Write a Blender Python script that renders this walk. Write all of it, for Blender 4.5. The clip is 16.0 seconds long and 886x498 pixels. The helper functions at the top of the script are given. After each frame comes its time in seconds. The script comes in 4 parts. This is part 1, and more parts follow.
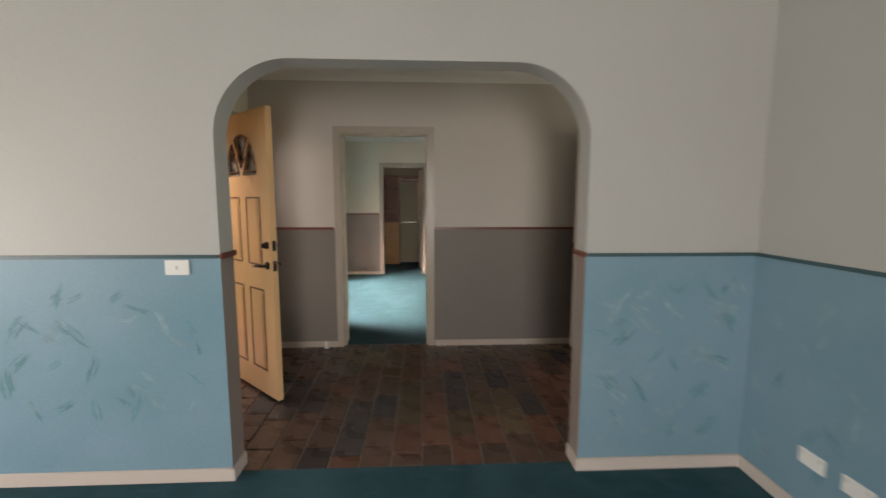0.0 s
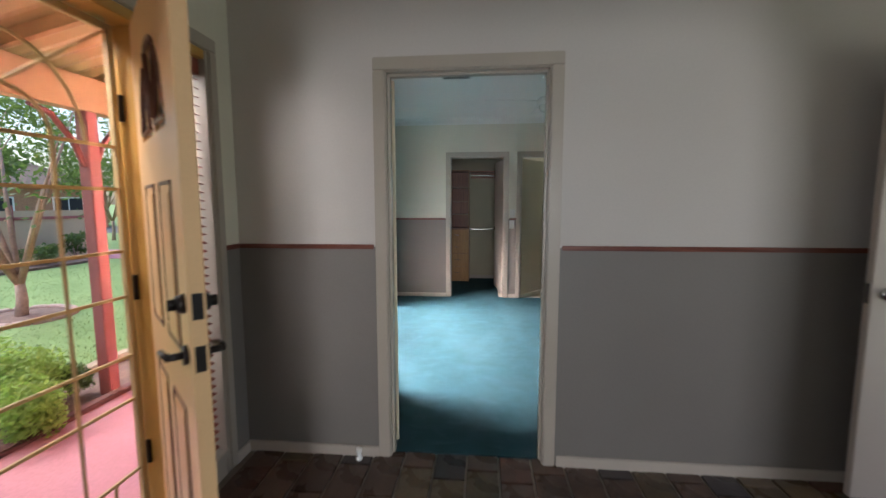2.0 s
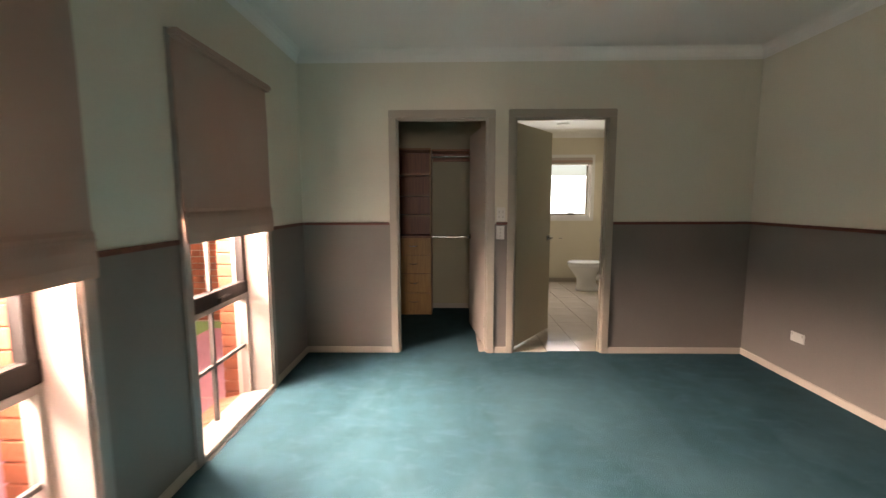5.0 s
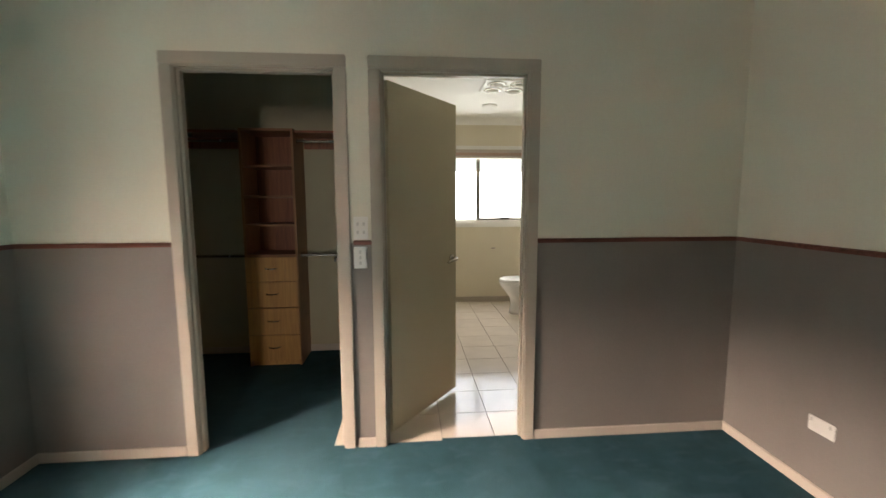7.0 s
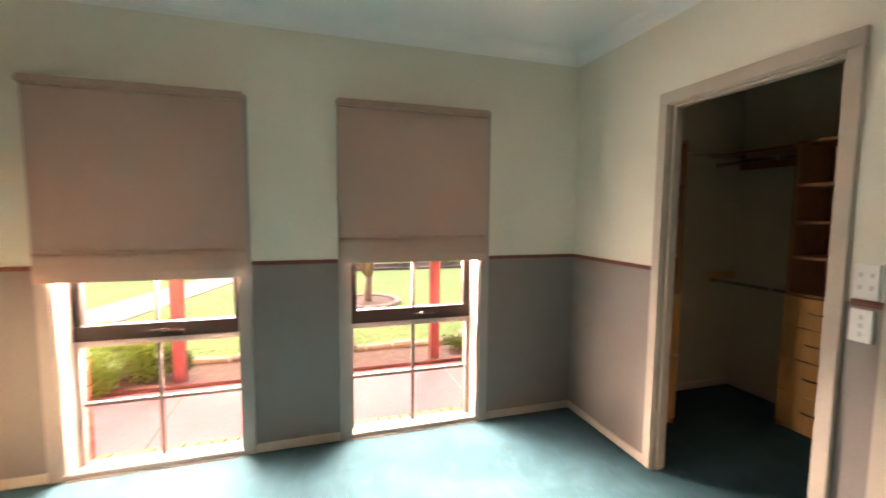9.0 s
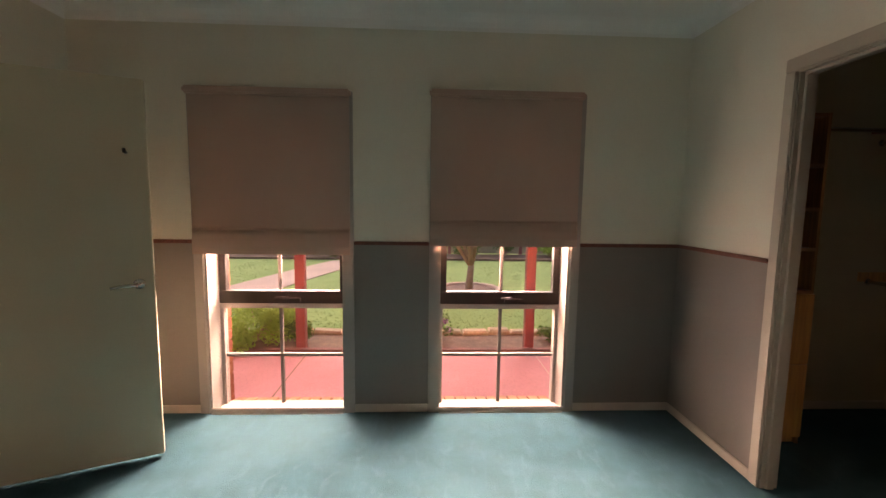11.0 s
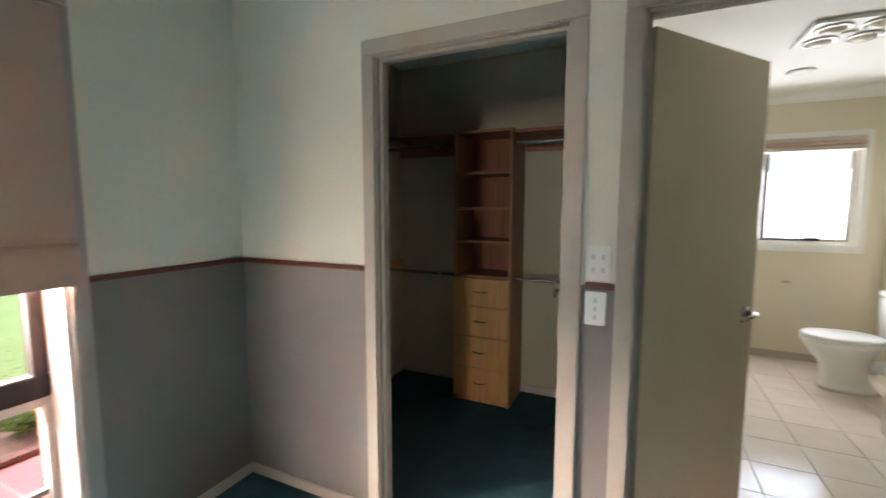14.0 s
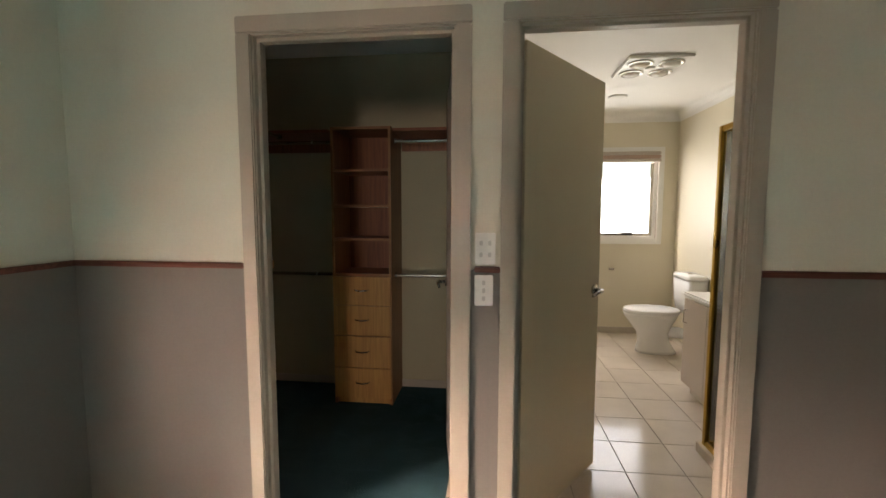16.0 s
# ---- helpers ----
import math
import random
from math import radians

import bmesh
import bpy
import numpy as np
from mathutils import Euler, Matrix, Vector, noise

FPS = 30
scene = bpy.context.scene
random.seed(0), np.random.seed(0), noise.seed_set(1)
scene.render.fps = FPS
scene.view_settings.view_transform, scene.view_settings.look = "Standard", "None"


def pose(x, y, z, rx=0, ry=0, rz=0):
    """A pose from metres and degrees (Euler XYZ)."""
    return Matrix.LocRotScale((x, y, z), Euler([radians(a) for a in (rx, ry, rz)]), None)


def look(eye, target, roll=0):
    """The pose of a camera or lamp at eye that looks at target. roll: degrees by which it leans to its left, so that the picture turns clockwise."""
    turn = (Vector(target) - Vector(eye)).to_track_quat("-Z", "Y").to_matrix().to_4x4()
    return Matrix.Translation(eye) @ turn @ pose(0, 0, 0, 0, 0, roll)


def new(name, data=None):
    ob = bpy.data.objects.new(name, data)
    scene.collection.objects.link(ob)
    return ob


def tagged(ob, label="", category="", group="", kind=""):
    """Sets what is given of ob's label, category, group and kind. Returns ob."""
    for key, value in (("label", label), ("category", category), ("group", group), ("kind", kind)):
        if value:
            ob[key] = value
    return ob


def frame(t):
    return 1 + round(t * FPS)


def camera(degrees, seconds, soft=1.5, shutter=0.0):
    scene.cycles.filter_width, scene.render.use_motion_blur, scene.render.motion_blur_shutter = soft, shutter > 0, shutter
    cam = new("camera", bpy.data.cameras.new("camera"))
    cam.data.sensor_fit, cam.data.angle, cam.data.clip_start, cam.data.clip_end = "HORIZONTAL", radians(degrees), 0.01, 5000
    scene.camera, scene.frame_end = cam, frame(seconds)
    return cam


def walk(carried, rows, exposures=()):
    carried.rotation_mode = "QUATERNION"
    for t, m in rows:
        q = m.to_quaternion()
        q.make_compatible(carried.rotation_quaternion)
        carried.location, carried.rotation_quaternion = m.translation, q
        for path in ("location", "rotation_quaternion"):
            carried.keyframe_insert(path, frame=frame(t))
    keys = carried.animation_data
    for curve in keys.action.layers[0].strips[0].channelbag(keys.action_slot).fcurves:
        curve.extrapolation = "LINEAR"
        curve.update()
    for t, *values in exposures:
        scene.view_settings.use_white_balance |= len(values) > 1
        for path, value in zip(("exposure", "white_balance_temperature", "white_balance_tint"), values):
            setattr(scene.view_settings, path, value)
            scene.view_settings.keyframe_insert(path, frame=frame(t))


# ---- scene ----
cam = camera(93.0, 16.0, shutter=0.5)
PATH = [
    (0, (-0.018, 0.056, 1.433), (0.077, 2.04, 1.2), 0.1),
    (0.5, (-0.114, 0.47, 1.437), (-0.244, 2.452, 1.206), -0.1),
    (1, (-0.161, 0.958, 1.415), (-0.337, 2.938, 1.194), 0.0),
    (1.5, (-0.223, 1.442, 1.397), (-0.411, 3.422, 1.18), -0.1),
    (2, (-0.295, 1.943, 1.383), (-0.483, 3.922, 1.169), -0.1),
    (2.5, (-0.349, 2.428, 1.39), (-0.526, 4.409, 1.179), -0.0),
    (3, (-0.397, 2.849, 1.379), (-0.555, 4.831, 1.165), -0.1),
    (5.5, (-0.228, 4.817, 1.349), (-0.193, 6.804, 1.124), -0.2),
    (6, (-0.087, 5.145, 1.372), (0.034, 7.128, 1.144), -0.2),
    (6.5, (0.18, 5.46, 1.392), (0.338, 7.44, 1.161), -0.1),
    (7, (0.382, 5.848, 1.381), (0.543, 7.828, 1.155), -0.2),
    (7.5, (0.441, 6.178, 1.459), (0.41, 8.162, 1.212), -0.1),
    (8, (0.592, 6.239, 1.474), (-0.255, 8.041, 1.284), -0.1),
    (8.5, (0.863, 6.205, 1.479), (-0.742, 7.386, 1.311), 0.1),
    (9, (1.071, 6.277, 1.463), (-0.832, 6.869, 1.294), 0.5),
    (9.5, (1.183, 6.363, 1.432), (-0.793, 6.618, 1.26), 0.8),
    (9.7, (1.215, 6.394, 1.437), (-0.771, 6.54, 1.249), 0.8),
    (11.8, (1.026, 6.41, 1.41), (-0.961, 6.49, 1.2), 0.8),
    (12, (0.929, 6.474, 1.426), (-1.054, 6.631, 1.214), 0.8),
    (12.5, (0.692, 6.597, 1.425), (-1.231, 7.109, 1.217), 0.6),
    (13, (0.469, 6.628, 1.429), (-1.213, 7.692, 1.23), 0.4),
    (13.5, (0.352, 6.664, 1.435), (-0.925, 8.19, 1.231), 0.2),
    (14, (0.246, 6.592, 1.431), (-0.592, 8.397, 1.234), 0.1),
    (14.5, (0.189, 6.518, 1.408), (-0.319, 8.443, 1.22), 0.0),
    (15, (0.191, 6.46, 1.381), (-0.132, 8.425, 1.201), 0.1),
    (15.5, (0.179, 6.455, 1.362), (-0.061, 8.433, 1.19), 0.1),
    (16, (0.144, 6.533, 1.373), (-0.078, 8.513, 1.204), 0.1),
]
walk(cam, [(t, look(eye, target, roll)) for t, eye, target, roll in PATH],
     [(0, 1.35, 7000, 16), (0.5, 1.35, 7200, 19), (1.5, 1.6, 6900, 21), (2, 1.6, 5900, 12), (2.5, 1.55, 6100, 15), (3, 1.6, 6500, 10), (5.5, 1.5, 7600, 24), (6, 1.5, 7600, 26), (6.5, 1.85, 7700, 16), (7, 1.95, 7200, 15),
      (8, 1.9, 8700, 17), (8.5, 2.25, 9200, 21), (9.0, 2.5, 7900, 23), (9.5, 2.0, 8700, 30), (12, 1.15, 7800, 22), (12.5, 1.3, 7600, 15), (13, 1.7, 7100, 18), (13.5, 2.5, 6500, 16), (14, 2.3, 6500, 16),
      (14.5, 2.55, 6700, 16), (15.2, 2.25, 7100, 19), (16, 1.9, 7700, 20)])

# ---- world, sun, daylight at the windows, exposure ----
world = bpy.data.worlds.new("sky")
scene.world = world
world.use_nodes = True
wn = world.node_tree
sky = wn.nodes.new("ShaderNodeTexSky")
sky.sky_type, sky.sun_disc = "NISHITA", False
sky.sun_elevation, sky.sun_rotation = radians(48), radians(250)
sky.air_density, sky.dust_density = 1.2, 3.0
wn.links.new(sky.outputs[0], wn.nodes["Background"].inputs[0])
wn.nodes["Background"].inputs[1].default_value = 0.11

sun = new("sun", bpy.data.lights.new("sun", "SUN"))
sun.data.energy, sun.data.angle, sun.data.color = 0.85, radians(14), (1, 0.95, 0.87)
sun.matrix_world = look((-20, 12, 24), (0, 5, 0))


def daylight(name, eye, target, wide, high, watts, colour=(1, 1, 1), spread=180):
    """An added area lamp in or near an opening, standing in for daylight."""
    lamp = new(name, bpy.data.lights.new(name, "AREA"))
    lamp.data.shape, lamp.data.size, lamp.data.size_y = "RECTANGLE", wide, high
    lamp.data.energy, lamp.data.color = watts, colour
    lamp.data.spread = radians(spread)
    lamp.matrix_world = look(eye, target)
    return lamp


SKYLIGHT = (1.0, 0.98, 0.95)
SLABLIGHT = (1.0, 0.85, 0.77)  # sky and the red pavement together
daylight("daylight_living_south", (0.0, -2.95, 1.25), (-0.2, 3, 1.0), 0.75, 1.3, 35, SKYLIGHT)
daylight("daylight_living_west", (-3.9, 0.3, 1.1), (0, 1.6, 0.2), 1.6, 1.0, 21, SKYLIGHT)
# fill lamp added at the hall's unseen east end to brighten the hall
daylight("fill_hall_east", (2.58, 3.15, 1.05), (0, 3.1, 0.9), 1.2, 1.9, 3.4, (1.0, 0.90, 0.80))
# added lamp outside, hidden above the front door's head, to light the hall
daylight("daylight_entry", (-2.02, 3.08, 2.33), (0.2, 3.2, 0.7), 0.8, 0.2, 13, (1.0, 0.91, 0.80))
# narrow added lamp behind the slats, aimed to throw a patch on the hall wall
daylight("daylight_side_light", (-1.765, 3.70, 1.35), (-1.0, 4.19, 1.1), 0.24, 1.5, 0.32, (1.0, 0.95, 0.88), 50)
# added lamps outside, hidden behind the blinds, for sky and pavement light
daylight("daylight_window_one", (-2.30, 5.42, 1.56), (1.2, 5.42, 0.2), 0.80, 0.80, 122, SLABLIGHT, 112)
daylight("daylight_window_two", (-2.30, 6.94, 1.60), (1.2, 6.94, 0.2), 0.80, 0.80, 122, SLABLIGHT, 112)
daylight("daylight_ensuite", (1.34, 11.60, 1.57), (1.34, 9, 0.9), 1.30, 0.9, 5.5, (0.92, 0.97, 1.0))

# ---- materials ----


def mat(name, colour, rough=0.6, metal=0.0, var=0.12, scale=3.0, bump=0.1, fine=120.0, tint=None, spec=0.5, rand=0.0):
    """A surface with broad stains and fine grain; tint is a second colour for the stains, rand the spread between pieces."""
    m = bpy.data.materials.new(name)
    m.use_nodes = True
    nt = m.node_tree
    bsdf = nt.nodes["Principled BSDF"]
    bsdf.inputs["Metallic"].default_value = metal
    bsdf.inputs["Specular IOR Level"].default_value = spec
    tc = nt.nodes.new("ShaderNodeTexCoord")
    big, small = nt.nodes.new("ShaderNodeTexNoise"), nt.nodes.new("ShaderNodeTexNoise")
    big.inputs["Scale"].default_value, big.inputs["Detail"].default_value = scale, 6
    small.inputs["Scale"].default_value, small.inputs["Detail"].default_value = fine, 4
    for n in (big, small):
        nt.links.new(tc.outputs["Object"], n.inputs["Vector"])
    ramp = nt.nodes.new("ShaderNodeValToRGB")
    ramp.color_ramp.elements[0].position, ramp.color_ramp.elements[1].position = 0.3, 0.7
    other = tint or tuple(c * (1 - var) for c in colour)
    ramp.color_ramp.elements[0].color, ramp.color_ramp.elements[1].color = (*other, 1), (*colour, 1)
    nt.links.new(big.outputs["Fac"], ramp.inputs["Fac"])
    mul = nt.nodes.new("ShaderNodeMixRGB")
    mul.blend_type = "MULTIPLY"
    mul.inputs["Fac"].default_value = min(1.0, var * 2)
    grain = nt.nodes.new("ShaderNodeValToRGB")
    grain.color_ramp.elements[0].color, grain.color_ramp.elements[1].color = (0.6, 0.6, 0.6, 1), (1, 1, 1, 1)
    grain.color_ramp.elements[0].position, grain.color_ramp.elements[1].position = 0.25, 0.65
    nt.links.new(small.outputs["Fac"], grain.inputs["Fac"])
    nt.links.new(ramp.outputs["Color"], mul.inputs["Color1"])
    nt.links.new(grain.outputs["Color"], mul.inputs["Color2"])
    out = mul.outputs["Color"]
    if rand:
        info, hsv = nt.nodes.new("ShaderNodeObjectInfo"), nt.nodes.new("ShaderNodeHueSaturation")
        span = nt.nodes.new("ShaderNodeMapRange")
        span.inputs["To Min"].default_value, span.inputs["To Max"].default_value = 1 - rand, 1 + rand
        nt.links.new(info.outputs["Random"], span.inputs["Value"])
        nt.links.new(span.outputs["Result"], hsv.inputs["Value"])
        nt.links.new(out, hsv.inputs["Color"])
        out = hsv.outputs["Color"]
    nt.links.new(out, bsdf.inputs["Base Color"])
    rr = nt.nodes.new("ShaderNodeMapRange")
    rr.inputs["To Min"].default_value, rr.inputs["To Max"].default_value = max(0.02, rough - 0.08), min(1, rough + 0.08)
    nt.links.new(big.outputs["Fac"], rr.inputs["Value"])
    nt.links.new(rr.outputs["Result"], bsdf.inputs["Roughness"])
    if bump:
        bn = nt.nodes.new("ShaderNodeBump")
        bn.inputs["Strength"].default_value, bn.inputs["Distance"].default_value = bump, 0.004
        nt.links.new(small.outputs["Fac"], bn.inputs["Height"])
        nt.links.new(bn.outputs["Normal"], bsdf.inputs["Normal"])
    return m


def wood(name, dark, light, rough=0.45, along="Z"):
    m = mat(name, light, rough, var=0.1, bump=0.06)
    nt = m.node_tree
    tc = nt.nodes.new("ShaderNodeTexCoord")
    mp = nt.nodes.new("ShaderNodeMapping")
    k = {"X": (1.2, 22, 22), "Y": (22, 1.2, 22), "Z": (22, 22, 1.2)}[along]
    mp.inputs["Scale"].default_value = k
    n = nt.nodes.new("ShaderNodeTexNoise")
    n.inputs["Scale"].default_value, n.inputs["Detail"].default_value, n.inputs["Distortion"].default_value = 2.5, 8, 0.6
    r = nt.nodes.new("ShaderNodeValToRGB")
    r.color_ramp.elements[0].position, r.color_ramp.elements[1].position = 0.35, 0.65
    r.color_ramp.elements[0].color, r.color_ramp.elements[1].color = (*dark, 1), (*light, 1)
    nt.links.new(tc.outputs["Object"], mp.inputs["Vector"])
    nt.links.new(mp.outputs["Vector"], n.inputs["Vector"])
    nt.links.new(n.outputs["Fac"], r.inputs["Fac"])
    nt.links.new(r.outputs["Color"], nt.nodes["Principled BSDF"].inputs["Base Color"])
    return m


def glass(name, rough=0.0, colour=(1, 1, 1)):
    m = bpy.data.materials.new(name)
    m.use_nodes = True
    b = m.node_tree.nodes["Principled BSDF"]
    b.inputs["Transmission Weight"].default_value, b.inputs["Roughness"].default_value = 1, rough
    b.inputs["Base Color"].default_value, b.inputs["IOR"].default_value = (*colour, 1), 1.1
    return m


OFFWHITE = mat("off_white_wall_paint", (0.47, 0.465, 0.44), 0.55, var=0.05, scale=1.3, bump=0.05, fine=90)
CREAM = mat("cream_wall_paint", (0.75, 0.715, 0.60), 0.55, var=0.05, scale=1.3, bump=0.05, fine=90)
HALLCREAM = mat("hall_cream_wall_paint", (0.61, 0.56, 0.515), 0.55, var=0.05, scale=1.3, bump=0.05, fine=90)
# robe walls: darker and yellower than IVORY
ROBECREAM = mat("deep_cream_robe_wall", (0.50, 0.43, 0.29), 0.55, var=0.06, scale=1.3, bump=0.05)
IVORY = mat("ivory_wall_paint", (0.70, 0.64, 0.50), 0.45, var=0.05, scale=1.2, bump=0.05)
TAUPE = mat("taupe_wall_paint", (0.215, 0.190, 0.170), 0.5, var=0.07, scale=1.6, bump=0.05, fine=90)
BROWN = mat("brown_jamb_paint", (0.30, 0.245, 0.215), 0.45, var=0.1)
BLUE = mat("blue_sponged_paint", (0.215, 0.34, 0.42), 0.5, var=0.12, scale=1.8, bump=0.05, tint=(0.165, 0.30, 0.365))
CEIL = mat("white_ceiling_paint", (0.86, 0.85, 0.81), 0.7, var=0.04, scale=1.0, bump=0.04)
TRIM = mat("warm_grey_gloss_paint", (0.45, 0.39, 0.32), 0.32, var=0.06, scale=4, bump=0.03)
SKIRT = mat("beige_gloss_paint", (0.52, 0.45, 0.38), 0.32, var=0.06, scale=4, bump=0.03)
PALETRIM = mat("pale_pink_trim_paint", (0.62, 0.54, 0.48), 0.35, var=0.06, scale=4, bump=0.03)
DADO = wood("red_brown_dado_wood", (0.10, 0.025, 0.015), (0.20, 0.06, 0.035), 0.35, "X")
DADOBLUE = mat("dark_teal_dado_paint", (0.05, 0.10, 0.11), 0.4)
DOORCREAM = mat("cream_door_gloss", (0.62, 0.54, 0.385), 0.35, var=0.05, scale=2, bump=0.03)
DOORPALE = mat("pale_door_gloss", (0.56, 0.48, 0.42), 0.35, var=0.05, scale=2, bump=0.03)
DOORYEL = mat("apricot_door_paint", (0.72, 0.46, 0.23), 0.4, var=0.06, scale=2, bump=0.04)
DOORFRAMEYEL = mat("ochre_frame_paint", (0.62, 0.36, 0.09), 0.4, var=0.1, scale=4, bump=0.04)
GROOVE = mat("brown_moulding_paint", (0.12, 0.035, 0.02), 0.4)
CHROME = mat("brushed_chrome", (0.55, 0.53, 0.50), 0.25, metal=1, var=0.05, bump=0)
BLACKMETAL = mat("aged_bronze", (0.035, 0.028, 0.025), 0.35, metal=0.6, var=0.2, bump=0.02)
GOLD = mat("gold_anodised_metal", (0.55, 0.33, 0.06), 0.3, metal=1, var=0.1, bump=0)
GRILLE = mat("cream_grille_paint", (0.52, 0.40, 0.20), 0.45, var=0.1)
WHITEP = mat("white_plastic", (0.80, 0.79, 0.75), 0.35, var=0.03, bump=0)
ROCKER = mat("off_white_rocker_plastic", (0.58, 0.57, 0.54), 0.3, var=0.03, bump=0)
DARKINSIDE = mat("painted_dark_interior", (0.03, 0.03, 0.03), 0.8)
PORC = mat("white_porcelain", (0.84, 0.84, 0.82), 0.12, var=0.02, bump=0)
BLIND = mat("taupe_blind_fabric", (0.50, 0.35, 0.285), 0.85, var=0.08, scale=1.5, bump=0.25, fine=400)
VENET = mat("cedar_venetian_slats", (0.26, 0.06, 0.035), 0.4, var=0.2, scale=6)
DARKFRAME = mat("dark_brown_sash_paint", (0.012, 0.008, 0.007), 0.5, var=0.2, spec=0.25)
GREYBAR = mat("grey_brown_glazing_bar", (0.15, 0.13, 0.12), 0.5, var=0.1)
WINTRIM = mat("beige_window_paint", (0.36, 0.315, 0.285), 0.4, var=0.06, scale=4)
OAK = wood("oak_laminate", (0.46, 0.22, 0.07), (0.60, 0.32, 0.10), 0.4, "Z")
TOWERSIDE = wood("brown_tower_side_laminate", (0.30, 0.125, 0.045), (0.42, 0.19, 0.065), 0.4, "Z")
SHELFEDGE = wood("brown_shelf_edging", (0.28, 0.11, 0.045), (0.38, 0.17, 0.07), 0.4, "X")
REDWOOD = wood("red_brown_laminate", (0.21, 0.060, 0.022), (0.33, 0.105, 0.038), 0.4, "Z")


def translucent(m, share, colour):
    """Lets some light through a cloth."""
    nt = m.node_tree
    tl, mix = nt.nodes.new("ShaderNodeBsdfTranslucent"), nt.nodes.new("ShaderNodeMixShader")
    tl.inputs["Color"].default_value, mix.inputs["Fac"].default_value = (*colour, 1), share
    nt.links.new(nt.nodes["Principled BSDF"].outputs[0], mix.inputs[1])
    nt.links.new(tl.outputs[0], mix.inputs[2])
    nt.links.new(mix.outputs[0], nt.nodes["Material Output"].inputs["Surface"])


translucent(BLIND, 0.018, (0.62, 0.45, 0.36))
GLASS = glass("window_glass")
FROST = glass("frosted_glass", 0.45, (0.93, 0.97, 1.0))
SMOKE = glass("grey_shower_glass", 0.05, (0.45, 0.47, 0.48))
LAMPGLASS = mat("pearl_bulb_glass", (0.75, 0.72, 0.66), 0.15, var=0.03, bump=0)
CARPET = mat("teal_green_carpet", (0.028, 0.082, 0.102), 0.95, var=0.3, scale=7.0, bump=1.0, fine=150, tint=(0.020, 0.060, 0.074), spec=0.15)


def worn_pile(m, pale):
    """Pale trodden streaks, small scuffs and specks of lint over a carpet."""
    nt = m.node_tree
    base = nt.nodes["Principled BSDF"].inputs["Base Color"]
    out = base.links[0].from_socket
    tc = nt.nodes.new("ShaderNodeTexCoord")
    for stretch, scale, lo, hi, share in (((1.0, 0.55, 1), 1.7, 0.44, 0.70, 0.45), ((1.0, 2.2, 1), 6.5, 0.54, 0.74, 0.35), ((1, 1, 1), 42.0, 0.70, 0.78, 0.45)):
        mp, n, r, mix = (nt.nodes.new("ShaderNode" + k) for k in ("Mapping", "TexNoise", "ValToRGB", "MixRGB"))
        mp.inputs["Scale"].default_value, mp.inputs["Rotation"].default_value = stretch, (0, 0, 0.5)
        n.inputs["Scale"].default_value, n.inputs["Detail"].default_value, n.inputs["Distortion"].default_value = scale, 7, 0.8
        r.color_ramp.elements[0].position, r.color_ramp.elements[1].position = lo, hi
        r.color_ramp.elements[1].color = (share, share, share, 1)
        mix.inputs["Color2"].default_value = (*pale, 1)
        nt.links.new(tc.outputs["Object"], mp.inputs["Vector"])
        nt.links.new(mp.outputs["Vector"], n.inputs["Vector"])
        nt.links.new(n.outputs["Fac"], r.inputs["Fac"])
        nt.links.new(r.outputs["Color"], mix.inputs["Fac"])
        nt.links.new(out, mix.inputs["Color1"])
        out = mix.outputs["Color"]
    nt.links.new(out, base)


worn_pile(CARPET, (0.058, 0.120, 0.142))
GROUT = mat("dark_grey_grout", (0.31, 0.26, 0.22), 0.9, var=0.2, scale=8)
LIGHTGROUT = mat("beige_grout", (0.52, 0.44, 0.36), 0.8, var=0.1)
BATHTILE = mat("cream_gloss_floor_tile", (0.70, 0.61, 0.51), 0.13, var=0.08, scale=5, bump=0.02, rand=0.04)
SLATES = [mat("slate_tile_" + n, c, 0.28, var=0.3, scale=7, bump=0.5, fine=45, rand=0.22, tint=t, spec=0.45) for n, c, t in (
    ("umber", (0.11, 0.062, 0.042), (0.060, 0.036, 0.026)), ("rust", (0.14, 0.062, 0.038), (0.082, 0.038, 0.026)),
    ("olive", (0.125, 0.082, 0.043), (0.070, 0.048, 0.029)), ("blue", (0.056, 0.044, 0.042), (0.032, 0.025, 0.025)))]
SLAB = mat("faded_red_concrete", (0.52, 0.23, 0.265), 0.75, var=0.2, scale=1.2, bump=0.3, fine=60, tint=(0.42, 0.165, 0.20))
REDPOST = mat("dusty_red_post_paint", (0.32, 0.10, 0.10), 0.55, var=0.15, scale=4)
KERBPAINT = mat("dull_red_kerb", (0.20, 0.085, 0.075), 0.8, var=0.25, scale=5, bump=0.3)
LAWN = mat("lawn_ground", (0.25, 0.36, 0.125), 0.95, var=0.35, scale=0.9, bump=0.25, fine=90, tint=(0.19, 0.30, 0.09))
GRASS = mat("grass_blade", (0.29, 0.41, 0.14), 0.8, var=0.3, scale=1.5, bump=0)
SOIL = mat("garden_soil", (0.24, 0.155, 0.12), 0.95, var=0.4, scale=9, bump=0.9, fine=40)
STONE = mat("sandstone_edging", (0.50, 0.38, 0.27), 0.85, var=0.3, scale=6, bump=0.6, fine=30, rand=0.2)
PATH = mat("pale_pink_concrete_path", (0.50, 0.36, 0.31), 0.85, var=0.15, scale=2, bump=0.3)
BRICK = mat("red_clay_brick", (0.40, 0.115, 0.055), 0.85, var=0.25, scale=9, bump=0.4, fine=50, rand=0.25)
PALEBRICK = mat("sill_clay_brick", (0.50, 0.26, 0.15), 0.85, var=0.25, scale=9, bump=0.4, fine=50, rand=0.2)
